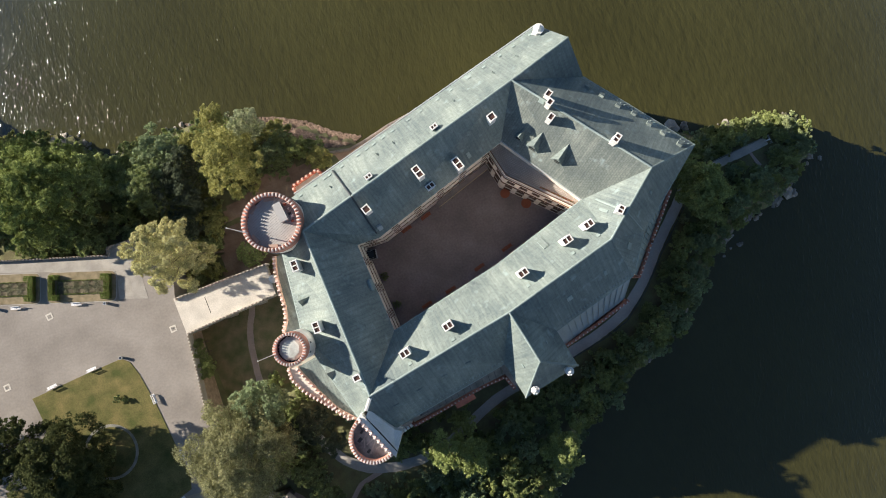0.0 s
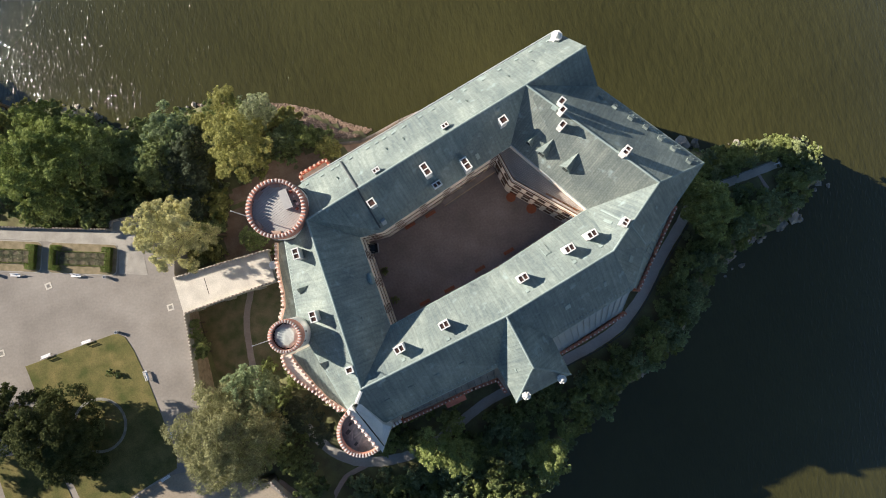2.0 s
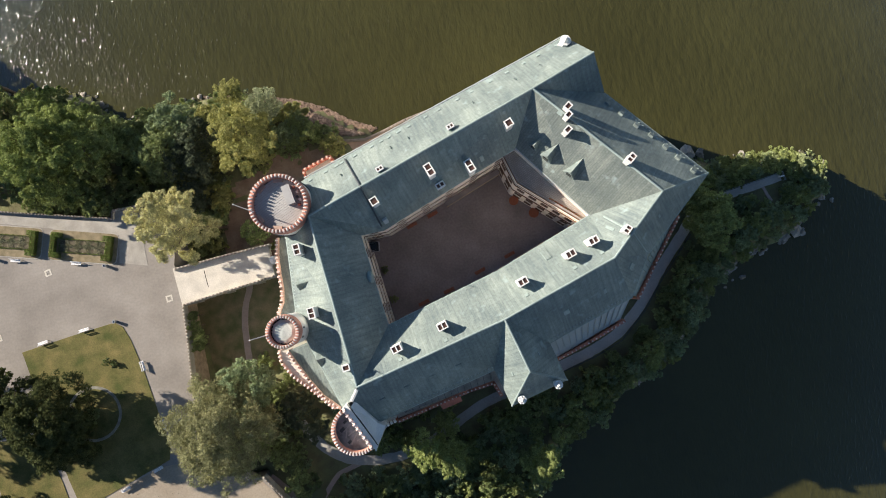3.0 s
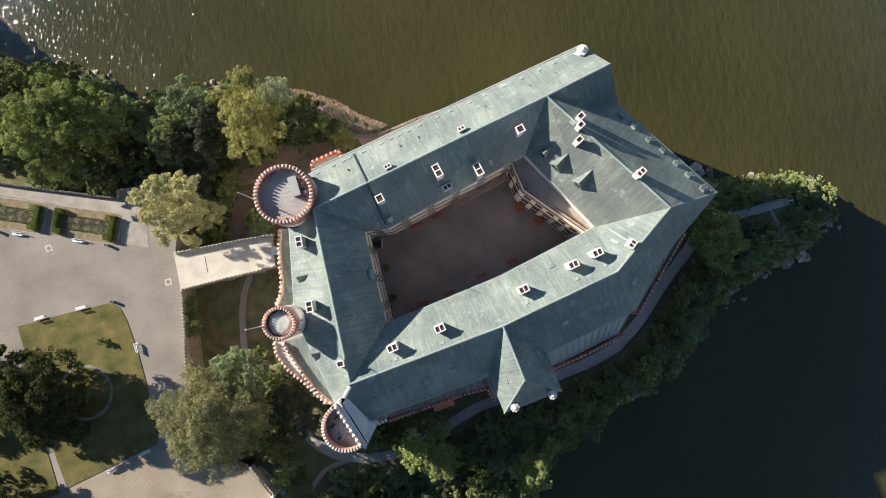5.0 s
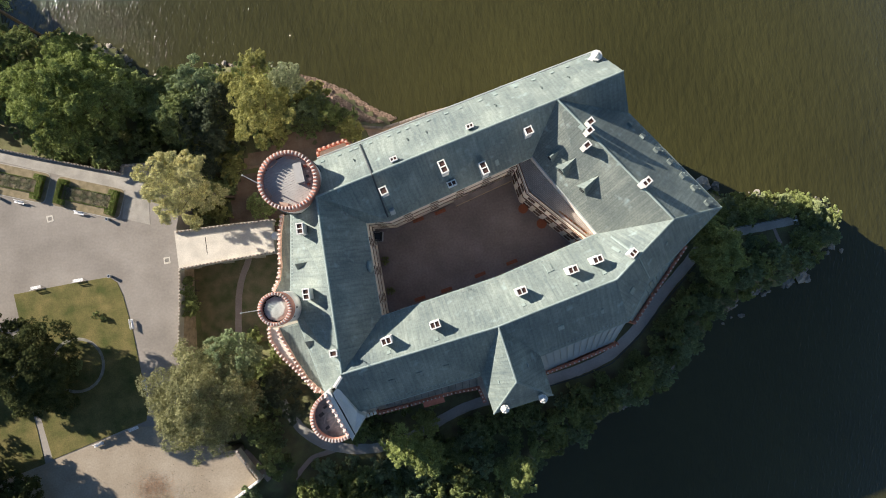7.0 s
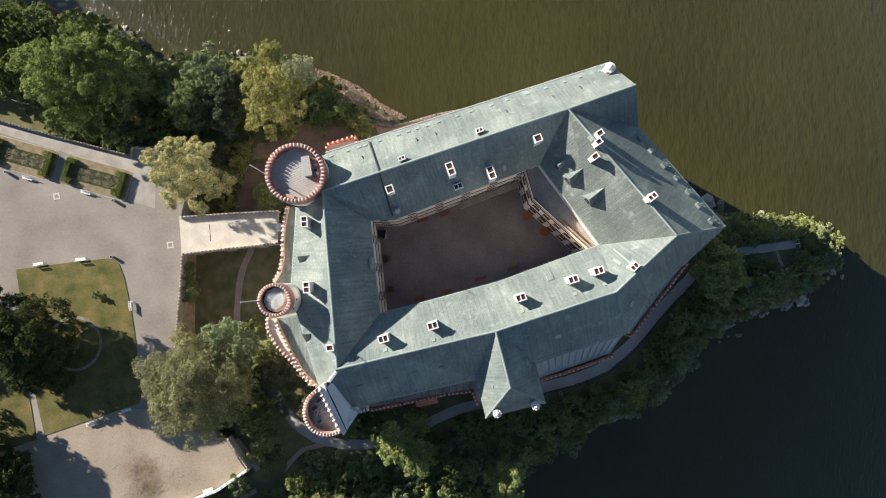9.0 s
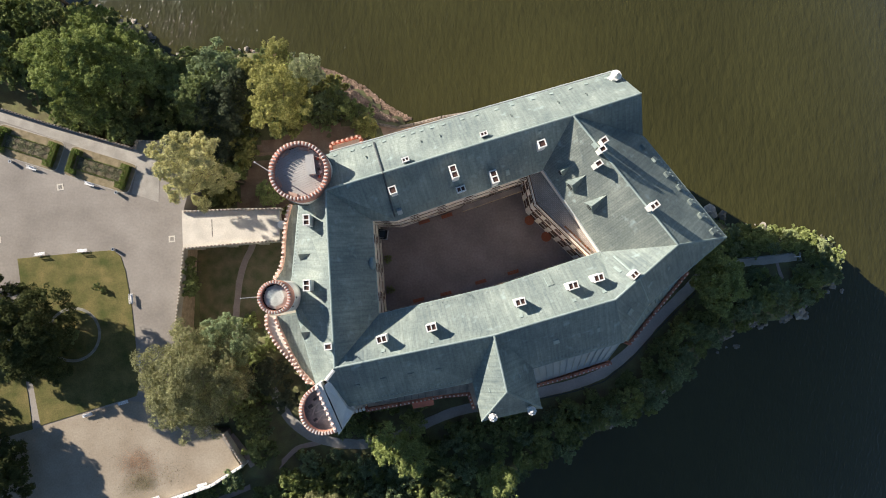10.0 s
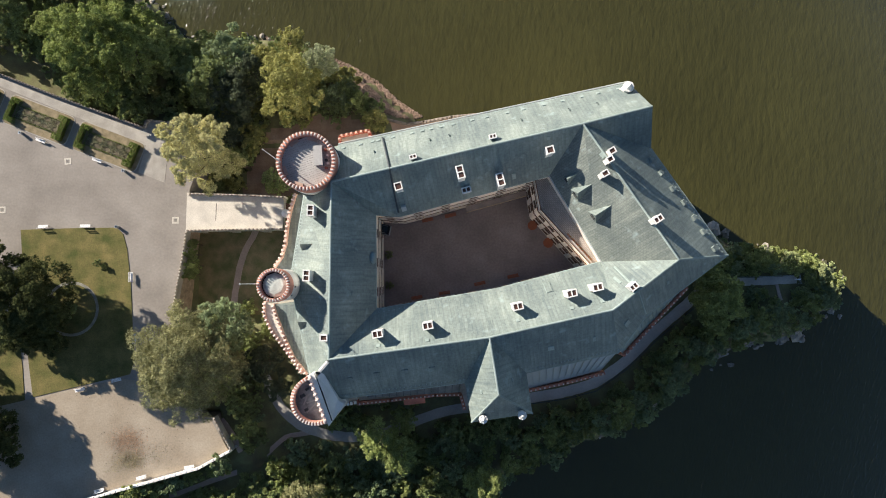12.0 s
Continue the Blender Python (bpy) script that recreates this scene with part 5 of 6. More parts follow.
tree((-31.3, 18.6), -5.5, -3.5, 2.6, 2.2, 3600, 0.24, LEAF_BANK, 27, "low green tree beside the bridge")
tree((-13.1, 29.6), -6, -2.2, 2.3, 2.6, 4200, 0.22, LEAF_YELLOW, 28, "small yellow-green tree below the north wall")
tree((-7.9, -29.7), -7, 3.5, 3.2, 4.4, 9000, 0.23, LEAF_EAST, 29, "bright green tree on the south bank", feather=0.2, up=1.3)
tree((-11.8, -27.3), -7, 2, 3.7, 4.4, 10000, 0.23, LEAF_EAST, 30, "bright green tree on the south bank", feather=0.2, up=1.3)
tree((-7.6, -24.6), -7, -1.5, 2.3, 2.4, 4500, 0.23, LEAF_BANK, 126, "low green tree over the footway", up=1.0)
tree((6.8, -35.0), -9, 3.5, 3.3, 4.6, 9000, 0.23, LEAF_EAST, 31, "fresh green tree at the water's edge", feather=0.2, up=1.0)
tree((-24.6, -37.2), -9, 2.5, 3.4, 4.0, 8000, 0.23, LEAF_OLIVE, 121, "pale olive tree on the south bank", feather=0.16)
tree((48.4, -2.9), -6, 0.0, 5.2, 4.6, 22000, 0.24, LEAF_EAST, 32, "round green tree at the castle's east corner", lumps=70, up=1.5)
tree((48.6, 0.8), -6, -2, 3.2, 3.2, 9000, 0.24, LEAF_EAST, 33, "round green tree at the castle's east corner", up=1.5)
for k, (p, r) in enumerate((((-46.9, 5.1), 1.5), ((-46.6, 3), 1.7), ((-47.1, 1.4), 1.4), ((-46.8, 7), 1.1))):
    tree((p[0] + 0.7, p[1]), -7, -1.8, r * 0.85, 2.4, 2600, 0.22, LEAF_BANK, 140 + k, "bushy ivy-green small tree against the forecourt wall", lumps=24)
# trees whose shade falls across the lower court and the forecourt
tree((-85.9, -19.1), 0, 6.6, 7.0, 4.6, 18000, 0.36, LEAF_DARK, 34, "dark broad tree beside the lower court", lumps=70)
tree((-78.8, -27.1), 0, 4.8, 6.0, 3.6, 17000, 0.36, LEAF_DARK, 35, "dark broad tree beside the lower court", lumps=70)
for k, (p, r) in enumerate((((-93, 7), 5), ((-79.3, 2.9), 5.4), ((-95.1, -12.9), 7.5), ((-85.3, -27.5), 6.5), ((-95.9, 7.4), 8)  )):
    tree(p, 0, 8.2, r, 5.4, 11000, 0.36, LEAF_DARK, 160 + k, "dark broad tree beside the forecourt", lumps=60)

# ---- shrubs, in dense thickets ----
SHRUBS = {}
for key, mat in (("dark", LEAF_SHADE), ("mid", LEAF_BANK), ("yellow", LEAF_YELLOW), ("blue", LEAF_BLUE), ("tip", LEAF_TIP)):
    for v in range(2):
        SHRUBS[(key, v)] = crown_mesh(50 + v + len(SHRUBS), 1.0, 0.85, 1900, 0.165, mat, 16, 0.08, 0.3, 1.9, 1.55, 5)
STEM = plain_mesh("stem", trunk_bm(1.0, 0.06, 0.6, 5), BARK)


def shrub(p, z, r, key, v, label, tall=1.0):
    s = thing("shrub", label, "shrub", "bank thicket", at=(p[0], p[1], z))
    st = new("stem", STEM)
    st.parent = s
    st.scale = (r, r, r * 0.8 * tall)
    c = new("crown", SHRUBS[(key, v)])
    c.parent = s
    c.location, c.scale = (0, 0, r * 0.7 * tall), (r, r, r * tall)
    c.rotation_euler = (0, 0, 6.28 * random.random())
    return s


KEEP_OUT = [inset([p[:2] for p in (e15, e1, e2, e3, e4, e5, e6, e7, e8, e9, e10, e11, e12, e13, e14)], 1.2), PLAZA]
CLEAR = [RED_EARTH, [(-35, -9), (-28.5, -9), (-24, -17), (-26, -24), (-33, -21)], [(-6, 14), (34, 14), (62, 9.5), (62, 45), (-6, 45)], [(-20.7, -22.2), (4.1, -19.9), (4.3, -24.5), (-7.2, -25.1), (-15.5, -25.6)], [(14.3, -15.7), (31.6, -11.6), (44.9, 2), (46.4, -2.2), (32.6, -15.7), (27.3, -19.9), (14.8, -22.2)],
         [(-48.6, 10.5), (-28.4, 10.5), (-28.2, -9.5), (-48.2, -9.5)], [(-48.7, 18), (-28.5, 18), (-28.4, 9.5), (-48.5, 9.5)], [(-18.1, 32.2), (1.2, 32.1), (1.2, 25.4), (-15.9, 26.7)],
         [(-91.3, 47), (-82.2, 42.5), (-74.4, 42), (-70.2, 37.6), (-68, 33.9), (-91, 36)], [(-21.3, 44), (-5.9, 33.5), (-7.5, 30.2), (-13, 32), (-16.5, 35.6), (-21.6, 39.8)],
         [(-37.8, 49.7), (-33.4, 48.9), (-34.8, 45.3), (-39.3, 46)]]


def free(x, y, r):
    if not inside(SHORE, x, y) or reach(SHORE, x, y) < (r * 1.2 + 0.4 if x > 47 and y < -4 else r * (0.35 if x > 55 else 0.9 if x > -8 else 0.45)):
        return False
    if any(inside(k, x, y) or reach(k, x, y) < r * 0.5 for k in KEEP_OUT):
        return False
    if any(inside(k, x, y) for k in CLEAR):
        return False
    return all(line_reach(pts, x, y) > half + r * 0.75 for half, level, pts in FOOTWAYS)


rng = random.Random(4)
spots = []
for _ in range(20000):
    x, y = rng.uniform(-120, 70), rng.uniform(-62, 64)
    south = y < -10 or x > 20
    r = rng.uniform(0.8, 1.8) if x > 44 else rng.uniform(1.0, 2.7) if south else rng.uniform(1.2, 3.0)
    if any((x - a) ** 2 + (y - b) ** 2 < (0.5 * (r + c)) ** 2 for a, b, c in spots) or not free(x, y, r):
        continue
    spots.append((x, y, r))
spots.sort(key=lambda s: s[0] ** 2 + s[1] ** 2 if s[1] < 0 or s[0] > 0 else 2 * (s[0] ** 2 + s[1] ** 2))
WORDS = {"dark": "dark green leafy shrub on the bank", "mid": "mid-green leafy shrub on the bank", "yellow": "sunlit yellow-green shrub on the bank", "blue": "bluish-green leafy shrub on the bank", "tip": "pale silvery-green shrub on the bank"}
joined = {key: [] for key in WORDS}
for i, (x, y, r) in enumerate(spots):
    tip = x > 58 and y > -6
    # paler leaf kinds east of x = 44 brighten the shaded spit by colour
    key = "mid" if tip and y > -1 else rng.choice(("mid", "tip", "blue")) if tip else rng.choice(("mid", "mid", "tip", "blue") if x > 44 else ("dark", "mid", "mid", "blue") if x > 20 or y < -10 else ("dark", "mid", "dark", "yellow"))
    z, v, tall = ground_height(x, y) - 0.2, rng.randrange(2), rng.uniform(0.9, 1.5)
    if i < 270:
        shrub((x, y), z, r, key, v, WORDS[key], tall)
        continue
    data = SHRUBS[(key, v)]
    co = np.empty(len(data.vertices) * 3)
    data.vertices.foreach_get("co", co)
    co = co.reshape(-1, 3)
    a = rng.uniform(0, 6.28)
    turn = np.array([[math.cos(a), -math.sin(a), 0], [math.sin(a), math.cos(a), 0], [0, 0, 1]])
    joined[key].append(co @ turn.T * (r, r, r * tall) + (x, y, z + r * 0.7 * tall))
for key, clouds in joined.items():
    if clouds:
        co = np.vstack(clouds)
        mesh = bpy.data.meshes.new("thicket")
        mesh.from_pydata(co.tolist(), [], np.arange(len(co)).reshape(-1, 4).tolist())
        tagged(put("thicket", mesh, SHRUBS[(key, 0)].materials[0]), WORDS[key].replace("shrub", "thicket"), "thicket", kind="stuff")
for p, r, z in (((-36.7, -5.1), 1.8, -7), ((-33.5, -6.4), 1.3, -7), ((-32.7, -8.9), 1.5, -6)):
    shrub(p, z, r, "mid", 1, "mid-green leafy shrub in the moat garden")
for k, (p, r) in enumerate((((60.8, 5.3), 1.4), ((63.2, 5.9), 1.8), ((65.4, 5.3), 2.0), ((67, 4.7), 1.9), ((69.4, 3.9), 2.1), ((70.8, 2.2), 2.1), ((72, 0.4), 1.9), ((71, -1.2), 1.9), ((68, 3), 2.0), ((64.9, 3.6), 1.6), ((62.8, 4.4), 1.4), ((69, 0.9), 2.1))):
    shrub(p, ground_height(*p) - 0.2, r, ("mid", "tip")[k % 2], k % 2, "sunlit pale green shrub on the spit", 1.3)
for k, (p, r) in enumerate((((69.4, -2.8), 2.2), ((67.3, -3.8), 2.1), ((71, -3.8), 1.9), ((65.3, -2.5), 1.5), ((61, -5.4), 2.4), ((57.8, -6.4), 2.5), ((54.6, -8.3), 2.4), ((57.9, -2.3), 1.6), ((53.9, 5.6), 1.8), ((57, 4), 1.9), ((60.6, 2.6), 1.5))):
    shrub(p, ground_height(*p) - 0.2, r, ("blue", "mid")[k % 2], k % 2, "shaded leafy shrub on the spit", 1.2)
for p in ((-34.4, -18.9),):
    shrub(p, ground_height(*p) - 0.2, 1.5, "dark", 0, WORDS["dark"])
shrub((-62.2, 3.5), 0.08, 0.75, "dark", 0, "small dark clipped shrub on the lawn")
shrub((-61, 2.8), 0.08, 0.6, "dark", 1, "small dark clipped shrub on the lawn")
shrub((-66.6, -4.8), 0.08, 1.6, "dark", 1, "dark low shrub inside the circular walk", 0.6)

# ---- railing at the end of the spit ----
rail = thing("railing", "low pale metal railing at the end of the spit walk", "railing")
r_pts = [(54.6, 0.9), (59.3, 1.0), (65.8, 1.3), (65.9, -0.3)]
for a, b in zip(r_pts, r_pts[1:]):
    m, l = along(a, b)
    n = max(int(l / 1.2), 1)
    for z in (-4.95, -4.55):
        part("rail", block(l, 0.06, z, z + 0.06, m @ pose(l / 2, 0, 0)), STEEL, rail)
    for i in range(n + 1):
        part("post", block(0.07, 0.07, -6.2, -4.4, m @ pose(l * i / n, 0, 0)), STEEL, rail)
fence = thing("fence", "low dark metal fence along the castle footway", "fence")
f_pts = [(15.2, -22.5), (22.2, -21.5), (27.7, -20.1), (33.4, -16.1), (38.6, -11.1), (43.4, -7.0), (45.9, -4.9)]
for a, b in zip(f_pts, f_pts[1:]):
    m, l = along(a, b)
    n = max(int(l / 1.8), 1)
    for z in (-5.0, -4.55):
        part("rail", block(l, 0.07, z, z + 0.07, m @ pose(l / 2, 0, 0)), LEAD, fence)
    for i in range(n):
        part("post", block(0.08, 0.08, -6.2, -4.4, m @ pose(l * i / n, 0, 0)), LEAD, fence)
lookout = thing("telescope", "pale coin telescope on a post at the spit's end", "telescope", at=(*(65.3, 0.5), -5.5))
part("post", lathe([(0.18, -0.1), (0.1, 0.1), (0.07, 1.1)], 10), PAINT, lookout)
part("body", block(0.7, 0.25, 1.1, 1.4), PAINT, lookout)

# ---- flower beds ----
def hedge_mesh(seed, boxes):
    rng = np.random.default_rng(seed)
    cs, ns = [], []
    for cx, cy, sx, sy, h in boxes:
        for n, nm, span in ((int(sx * sy * 130), (0, 0, 1), (sx, sy, 0)), (int(sx * h * 90), (0, 1, 0), (sx, 0, h)), (int(sx * h * 90), (0, -1, 0), (sx, 0, h)), (int(sy * h * 90), (1, 0, 0), (0, sy, h)), (int(sy * h * 90), (-1, 0, 0), (0, sy, h))):
            u = rng.uniform(-0.5, 0.5, (n, 3)) * span + np.array(nm) * np.array([sx, sy, h]) * 0.5 + np.array([cx, cy, h / 2])
            cs.append(u + rng.normal(0, 0.03, (n, 3)))
            ns.append(np.tile(np.array(nm, float), (n, 1)))
    return leaf_mesh("hedge", np.vstack(cs), np.vstack(ns), 0.15, seed, LEAF_HEDGE)


HEDGE = hedge_mesh(70, [(0, 0, 0.75, 4.4, 1.0), (0.8, 1.8, 0.9, 0.8, 1.0), (0.8, -1.8, 0.9, 0.8, 1.0)])


def oblong(sx, sy, r):
    """A plan rectangle with rounded corners."""
    return [(sx * a / 2 - r * a + r * math.cos(t), sy * c / 2 - r * c + r * math.sin(t)) for a, c, q in ((1, 1, 0), (-1, 1, 1), (-1, -1, 2), (1, -1, 3)) for t in [math.pi / 2 * (q + k / 4) for k in range(5)]]


def flower_bed(c, turn, seed):
    b = thing("flower_bed", "rectangular bed of small plants with hedges at both ends", "flower bed", "forecourt beds", at=(*c, 0))
    b.rotation_euler = (0, 0, radians(turn))
    part("border", prism(oblong(12.4, 5.4, 0.9), -0.1, 0.1, bevel=0.06), DRY, b, "dry grass border")
    part("kerb", prism(oblong(12.7, 5.7, 1.05), -0.1, 0.05), PAVE, b, "narrow pale stone kerb")
    part("soil", block(8.2, 2.3, 0.12, 0.2), SOIL, b)
    for k in (-1, 1):
        h = put("hedge", HEDGE, None, b, "clipped green box hedge")
        h.location, h.rotation_euler = (k * 5.1, 0, 0.1), (0, 0, 0 if k < 0 else math.pi)
        part("hedge_core", block(0.62, 4.25, 0.1, 1.02, pose(k * 5.1, 0, 0)), GRASS, b)
    r = np.random.default_rng(seed)
    n = 5200
    p = np.c_[r.uniform(-4.0, 4.0, n), r.uniform(-1.02, 1.02, n), r.uniform(0.2, 0.36, n)]
    keep = np.sin(p[:, 0] * 3.3 + seed) + np.cos(p[:, 1] * 5) + r.normal(0, 0.6, n) > -0.3
    f = put("planting", leaf_mesh("planting", p[keep], np.tile((0.0, 0.0, 1.0), (int(keep.sum()), 1)), 0.12, seed, LEAF_BED), None, b)
    f["kind"] = "stuff"
    edge = 220
    q = [(x, s * 1.2) for s in (-1, 1) for x in np.linspace(-4.1, 4.1, edge)] + [(s * 4.15, y) for s in (-1, 1) for y in np.linspace(-1.2, 1.2, 60)]
    q = np.c_[np.array(q) + r.normal(0, 0.04, (len(q), 2)), r.uniform(0.2, 0.4, len(q))]
    g = put("edging", leaf_mesh("edging", q, np.tile((0.0, 0.0, 1.0), (len(q), 1)), 0.16, seed + 5, LEAF_HEDGE), None, b)
    g["kind"] = "stuff"


bed = Vector((-61, 24.5))
step = Vector((-73.8, 29.4)) - bed
for i in range(4):
    flower_bed(bed + step * i, math.degrees(math.atan2(-step.y, -step.x)), 80 + i)

# ---- fallen leaves on the lower court ----
r = np.random.default_rng(31)
for name, colour, size, spots_ in (
        ("reddish fallen leaves lying thinly on the tan court", (0.4, 0.26, 0.165), 0.12, [((-56.4, -27.9), 2.6, 1700), ((-54.9, -30), 3.8, 800)]),
        ("olive-brown fallen leaves lying thinly on the tan court", (0.31, 0.265, 0.155), 0.12, [((-55.6, -31.5), 2.4, 2000), ((-58.3, -32.5), 2.2, 400), ((-50.9, -30.5), 2.6, 200)]),
        ("dark scattered leaves on the tan court", (0.19, 0.155, 0.1), 0.15, [((-59, -26.1), 9.0, 110), ((-48.9, -28), 5.0, 70)])):
    leaves = np.vstack([np.c_[r.normal(p[0], s * 0.55, n), r.normal(p[1], s * 0.4, n), r.uniform(0.035, 0.06, n)] for p, s, n in spots_])
    litter = shader("fallen_leaves", colour, 0.9, 0, 0.3, 3, 0.3, 0, island=0.3)
    tagged(put("fallen_leaves", leaf_mesh("fallen_leaves", leaves, np.tile((0.0, 0.0, 1.0), (len(leaves), 1)), size, 32, litter), None), name, "leaf litter", kind="stuff")

# ---- benches and bins ----
bench = thing("bench", "white slatted park bench with backrest", "bench", "white park benches")
for i, y in enumerate((-0.16, 0.0, 0.16)):
    part("seat_slat", block(1.8, 0.13, 0.42, 0.46, pose(0, y, 0)), PAINT, bench)
for z, y in ((0.6, 0.27), (0.78, 0.31)):
    part("back_slat", block(1.8, 0.05, z, z + 0.13, pose(0, y, 0)), PAINT, bench)
for x in (-0.7, 0.7):
    bm = block(0.06, 0.5, 0.36, 0.42, pose(x, 0.02, 0))
    block(0.06, 0.07, 0, 0.42, pose(x, -0.18, 0), bm)
    block(0.06, 0.07, 0, 0.9, pose(x, 0.24, 0), bm)
    part("leg", bm, STEEL, bench)
SPOTS = [((-73.1, 25.5), -20), ((-62.8, 21.9), -20), ((-72.2, 10), 183), ((-64.6, 10.1), 180), ((-56.1, 0.9), 92), ((-55.2, -10.1), 94), ((-64.8, -19.1), 13), ((-58.4, -17.4), 13),
         ((-45.2, -32.5), 192), ((-53.6, -34.3), 195), ((-61, -36.6), 195)]
for i, (p, a) in enumerate(SPOTS):
    m = pose(*p, 0.03, 0, 0, a)
    if i:
        copy_thing(bench, m)
    else:
        bench.matrix_basis = m
bin_ = thing("litter_bin", "small grey round litter bin", "litter bin", "grey litter bins")
part("drum", lathe([(0.02, 0.02), (0.24, 0.02), (0.27, 0.8), (0.24, 0.8), (0.2, 0.4), (0.02, 0.35)], 18), STEEL, bin_)
part("lid_ring", lathe([(0.25, 0.8), (0.3, 0.82), (0.29, 0.9), (0.2, 0.9), (0.25, 0.8)], 18), STEEL, bin_)
for i, p in enumerate(((-76.7, 26.9), (-57.9, 20), (-58.9, 9.9))):
    m = pose(*p, 0)
    if i:
        copy_thing(bin_, m)
    else:
        bin_.matrix_basis = m

# ---- flower boxes along the terrace parapet ----
r = np.random.default_rng(61)
GERANIUM = leaf_shader("red_geraniums", (0.5, 0.09, 0.05), (0.62, 0.16, 0.08))
m, l = along(t2, t3)
for k in range(6):
    q = m @ pose(l * (0.52 + 0.082 * k), 0.72, 12.6)
    box = thing("flower_box", "terracotta flower box of red geraniums on the terrace", "flower box", "terrace flower boxes", at=tuple(q.translation))
    turn = q.to_euler().z
    trough = block(0.82, 0.3, 0.0, 0.3, pose(0, 0, 0, 0, 0, math.degrees(turn)), None, 1.1)
    part("trough", trough, TIMBER_PALE, box)
    for name, mat, n, z in (("foliage", LEAF_HEDGE, 90, 0.36), ("blossom", GERANIUM, 60, 0.46)):
        c = np.c_[r.uniform(-0.4, 0.4, n), r.normal(0, 0.09, n), r.normal(z, 0.05, n)]
        c = np.c_[c[:, 0] * math.cos(turn) - c[:, 1] * math.sin(turn), c[:, 0] * math.sin(turn) + c[:, 1] * math.cos(turn), c[:, 2]]
        put(name, leaf_mesh(name, c, np.tile((0.0, 0.0, 1.0), (n, 1)) + r.normal(0, 0.4, (n, 3)), 0.07, 62 + k, mat), None, box)

# ---- courtyard furniture and car ----
def timber_bench(p, a, l):
    b = thing("timber_bench", "red-brown timber bench against the courtyard wall", "bench", "courtyard benches", at=(*p, 0.02))
    b.rotation_euler = (0, 0, radians(a))
    for y in (-0.18, 0.0, 0.18):
        part("seat_slat", block(l, 0.16, 0.42, 0.47, pose(0, y, 0)), TIMBER, b)
    part("back", block(l, 0.06, 0.5, 0.95, pose(0, 0.3, 0)), TIMBER, b)
    for x in (-l / 2 + 0.2, l / 2 - 0.2):
        part("leg", block(0.08, 0.5, 0, 0.42, pose(x, 0, 0)), TIMBER, b)


TIMBER = shader("red_brown_timber", (0.33, 0.11, 0.055), 0.7, 0, 0.2, 3, 0.25, 0.01)
for p, a in (((-5.1, -2.7), 190), ((-0.2, -1.9), 190), ((6.1, -0.2), 193), ((12, 1.1), 193), ((-3.2, 11.1), 12), ((0.9, 11.9), 14)):
    timber_bench(p, a, 2.0)


def round_table(p, r):
    b = thing("round_table", "round red-brown timber table in the courtyard", "table", "courtyard tables", at=(*p, 0.02))
    part("tabletop", lathe([(0.02, 0.7), (r, 0.7), (r, 0.78), (0.02, 0.78)], 28), TIMBER, b)
    part("stem", lathe([(0.3, 0), (0.12, 0.1), (0.1, 0.7)], 12), TIMBER, b)


round_table((15.5, 10.1), 0.85)
round_table((18.3, 7), 0.9)
for p in ((-10, 4.8), (-9.9, -0.5)):
    shrub(p, 0.02, 0.75, "dark", 0, "dark climbing shrub at the foot of the courtyard wall", 1.6)

CAR_BODY = shader("silver_car_paint", (0.6, 0.61, 0.62), 0.25, 0.3, 0.03, 2, 0.03, 0, spec=0.5)
RUBBER = shader("tyre_rubber", (0.03, 0.03, 0.03), 0.85, 0, 0.1, 2, 0.1, 0)
car = thing("car", "silver estate car with dark glass roof in the courtyard", "car", at=(*(-11.9, 9.6), 0.03))
car.rotation_euler = (0, 0, radians(-12 + 180))


def loft(rows):
    """A body through cross-sections (x, half width at foot, half width at top, foot, top), with rounded shoulders."""
    bm = bmesh.new()
    rings = []
    for x, w0, w1, z0, z1 in rows:
        k = 0.75 * z1 + 0.25 * z0
        rings.append([bm.verts.new((x, y, z)) for y, z in ((-w0, z0), (-w0, k), (-w1, z1 - 0.02), (-w1 * 0.6, z1 + 0.02), (w1 * 0.6, z1 + 0.02), (w1, z1 - 0.02), (w0, k), (w0, z0))])
    for a, b in zip(rings, rings[1:]):
        for i in range(8):
            bm.faces.new((a[i], a[(i + 1) % 8], b[(i + 1) % 8], b[i]))
    bm.faces.new(rings[0])
    bm.faces.new(rings[-1])
    return bm


part("body", loft([(-2.2, 0.75, 0.7, 0.4, 0.85), (-2.1, 0.88, 0.84, 0.3, 0.95), (-0.9, 0.92, 0.86, 0.25, 0.98), (0.9, 0.92, 0.86, 0.25, 0.96), (1.7, 0.9, 0.8, 0.28, 0.88), (2.15, 0.8, 0.7, 0.35, 0.72), (2.25, 0.65, 0.6, 0.42, 0.62)]), CAR_BODY, car)
part("glasshouse", loft([(-2.0, 0.8, 0.72, 0.9, 0.98), (-1.6, 0.82, 0.66, 0.9, 1.42), (-0.2, 0.84, 0.68, 0.9, 1.5), (0.4, 0.84, 0.66, 0.9, 1.44), (1.15, 0.82, 0.72, 0.88, 0.97)]), GLASS, car, "dark tinted windows and glass roof")
for s in (-1, 1):
    part("roof_rail", block(1.9, 0.05, 1.47, 1.53, pose(-0.6, s * 0.66, 0)), CAR_BODY, car)
    part("headlight", block(0.25, 0.3, 0.6, 0.72, pose(2.08, s * 0.58, 0)), PAINT, car)
    part("mirror", block(0.12, 0.22, 0.98, 1.12, pose(0.75, s * 1.0, 0)), CAR_BODY, car)
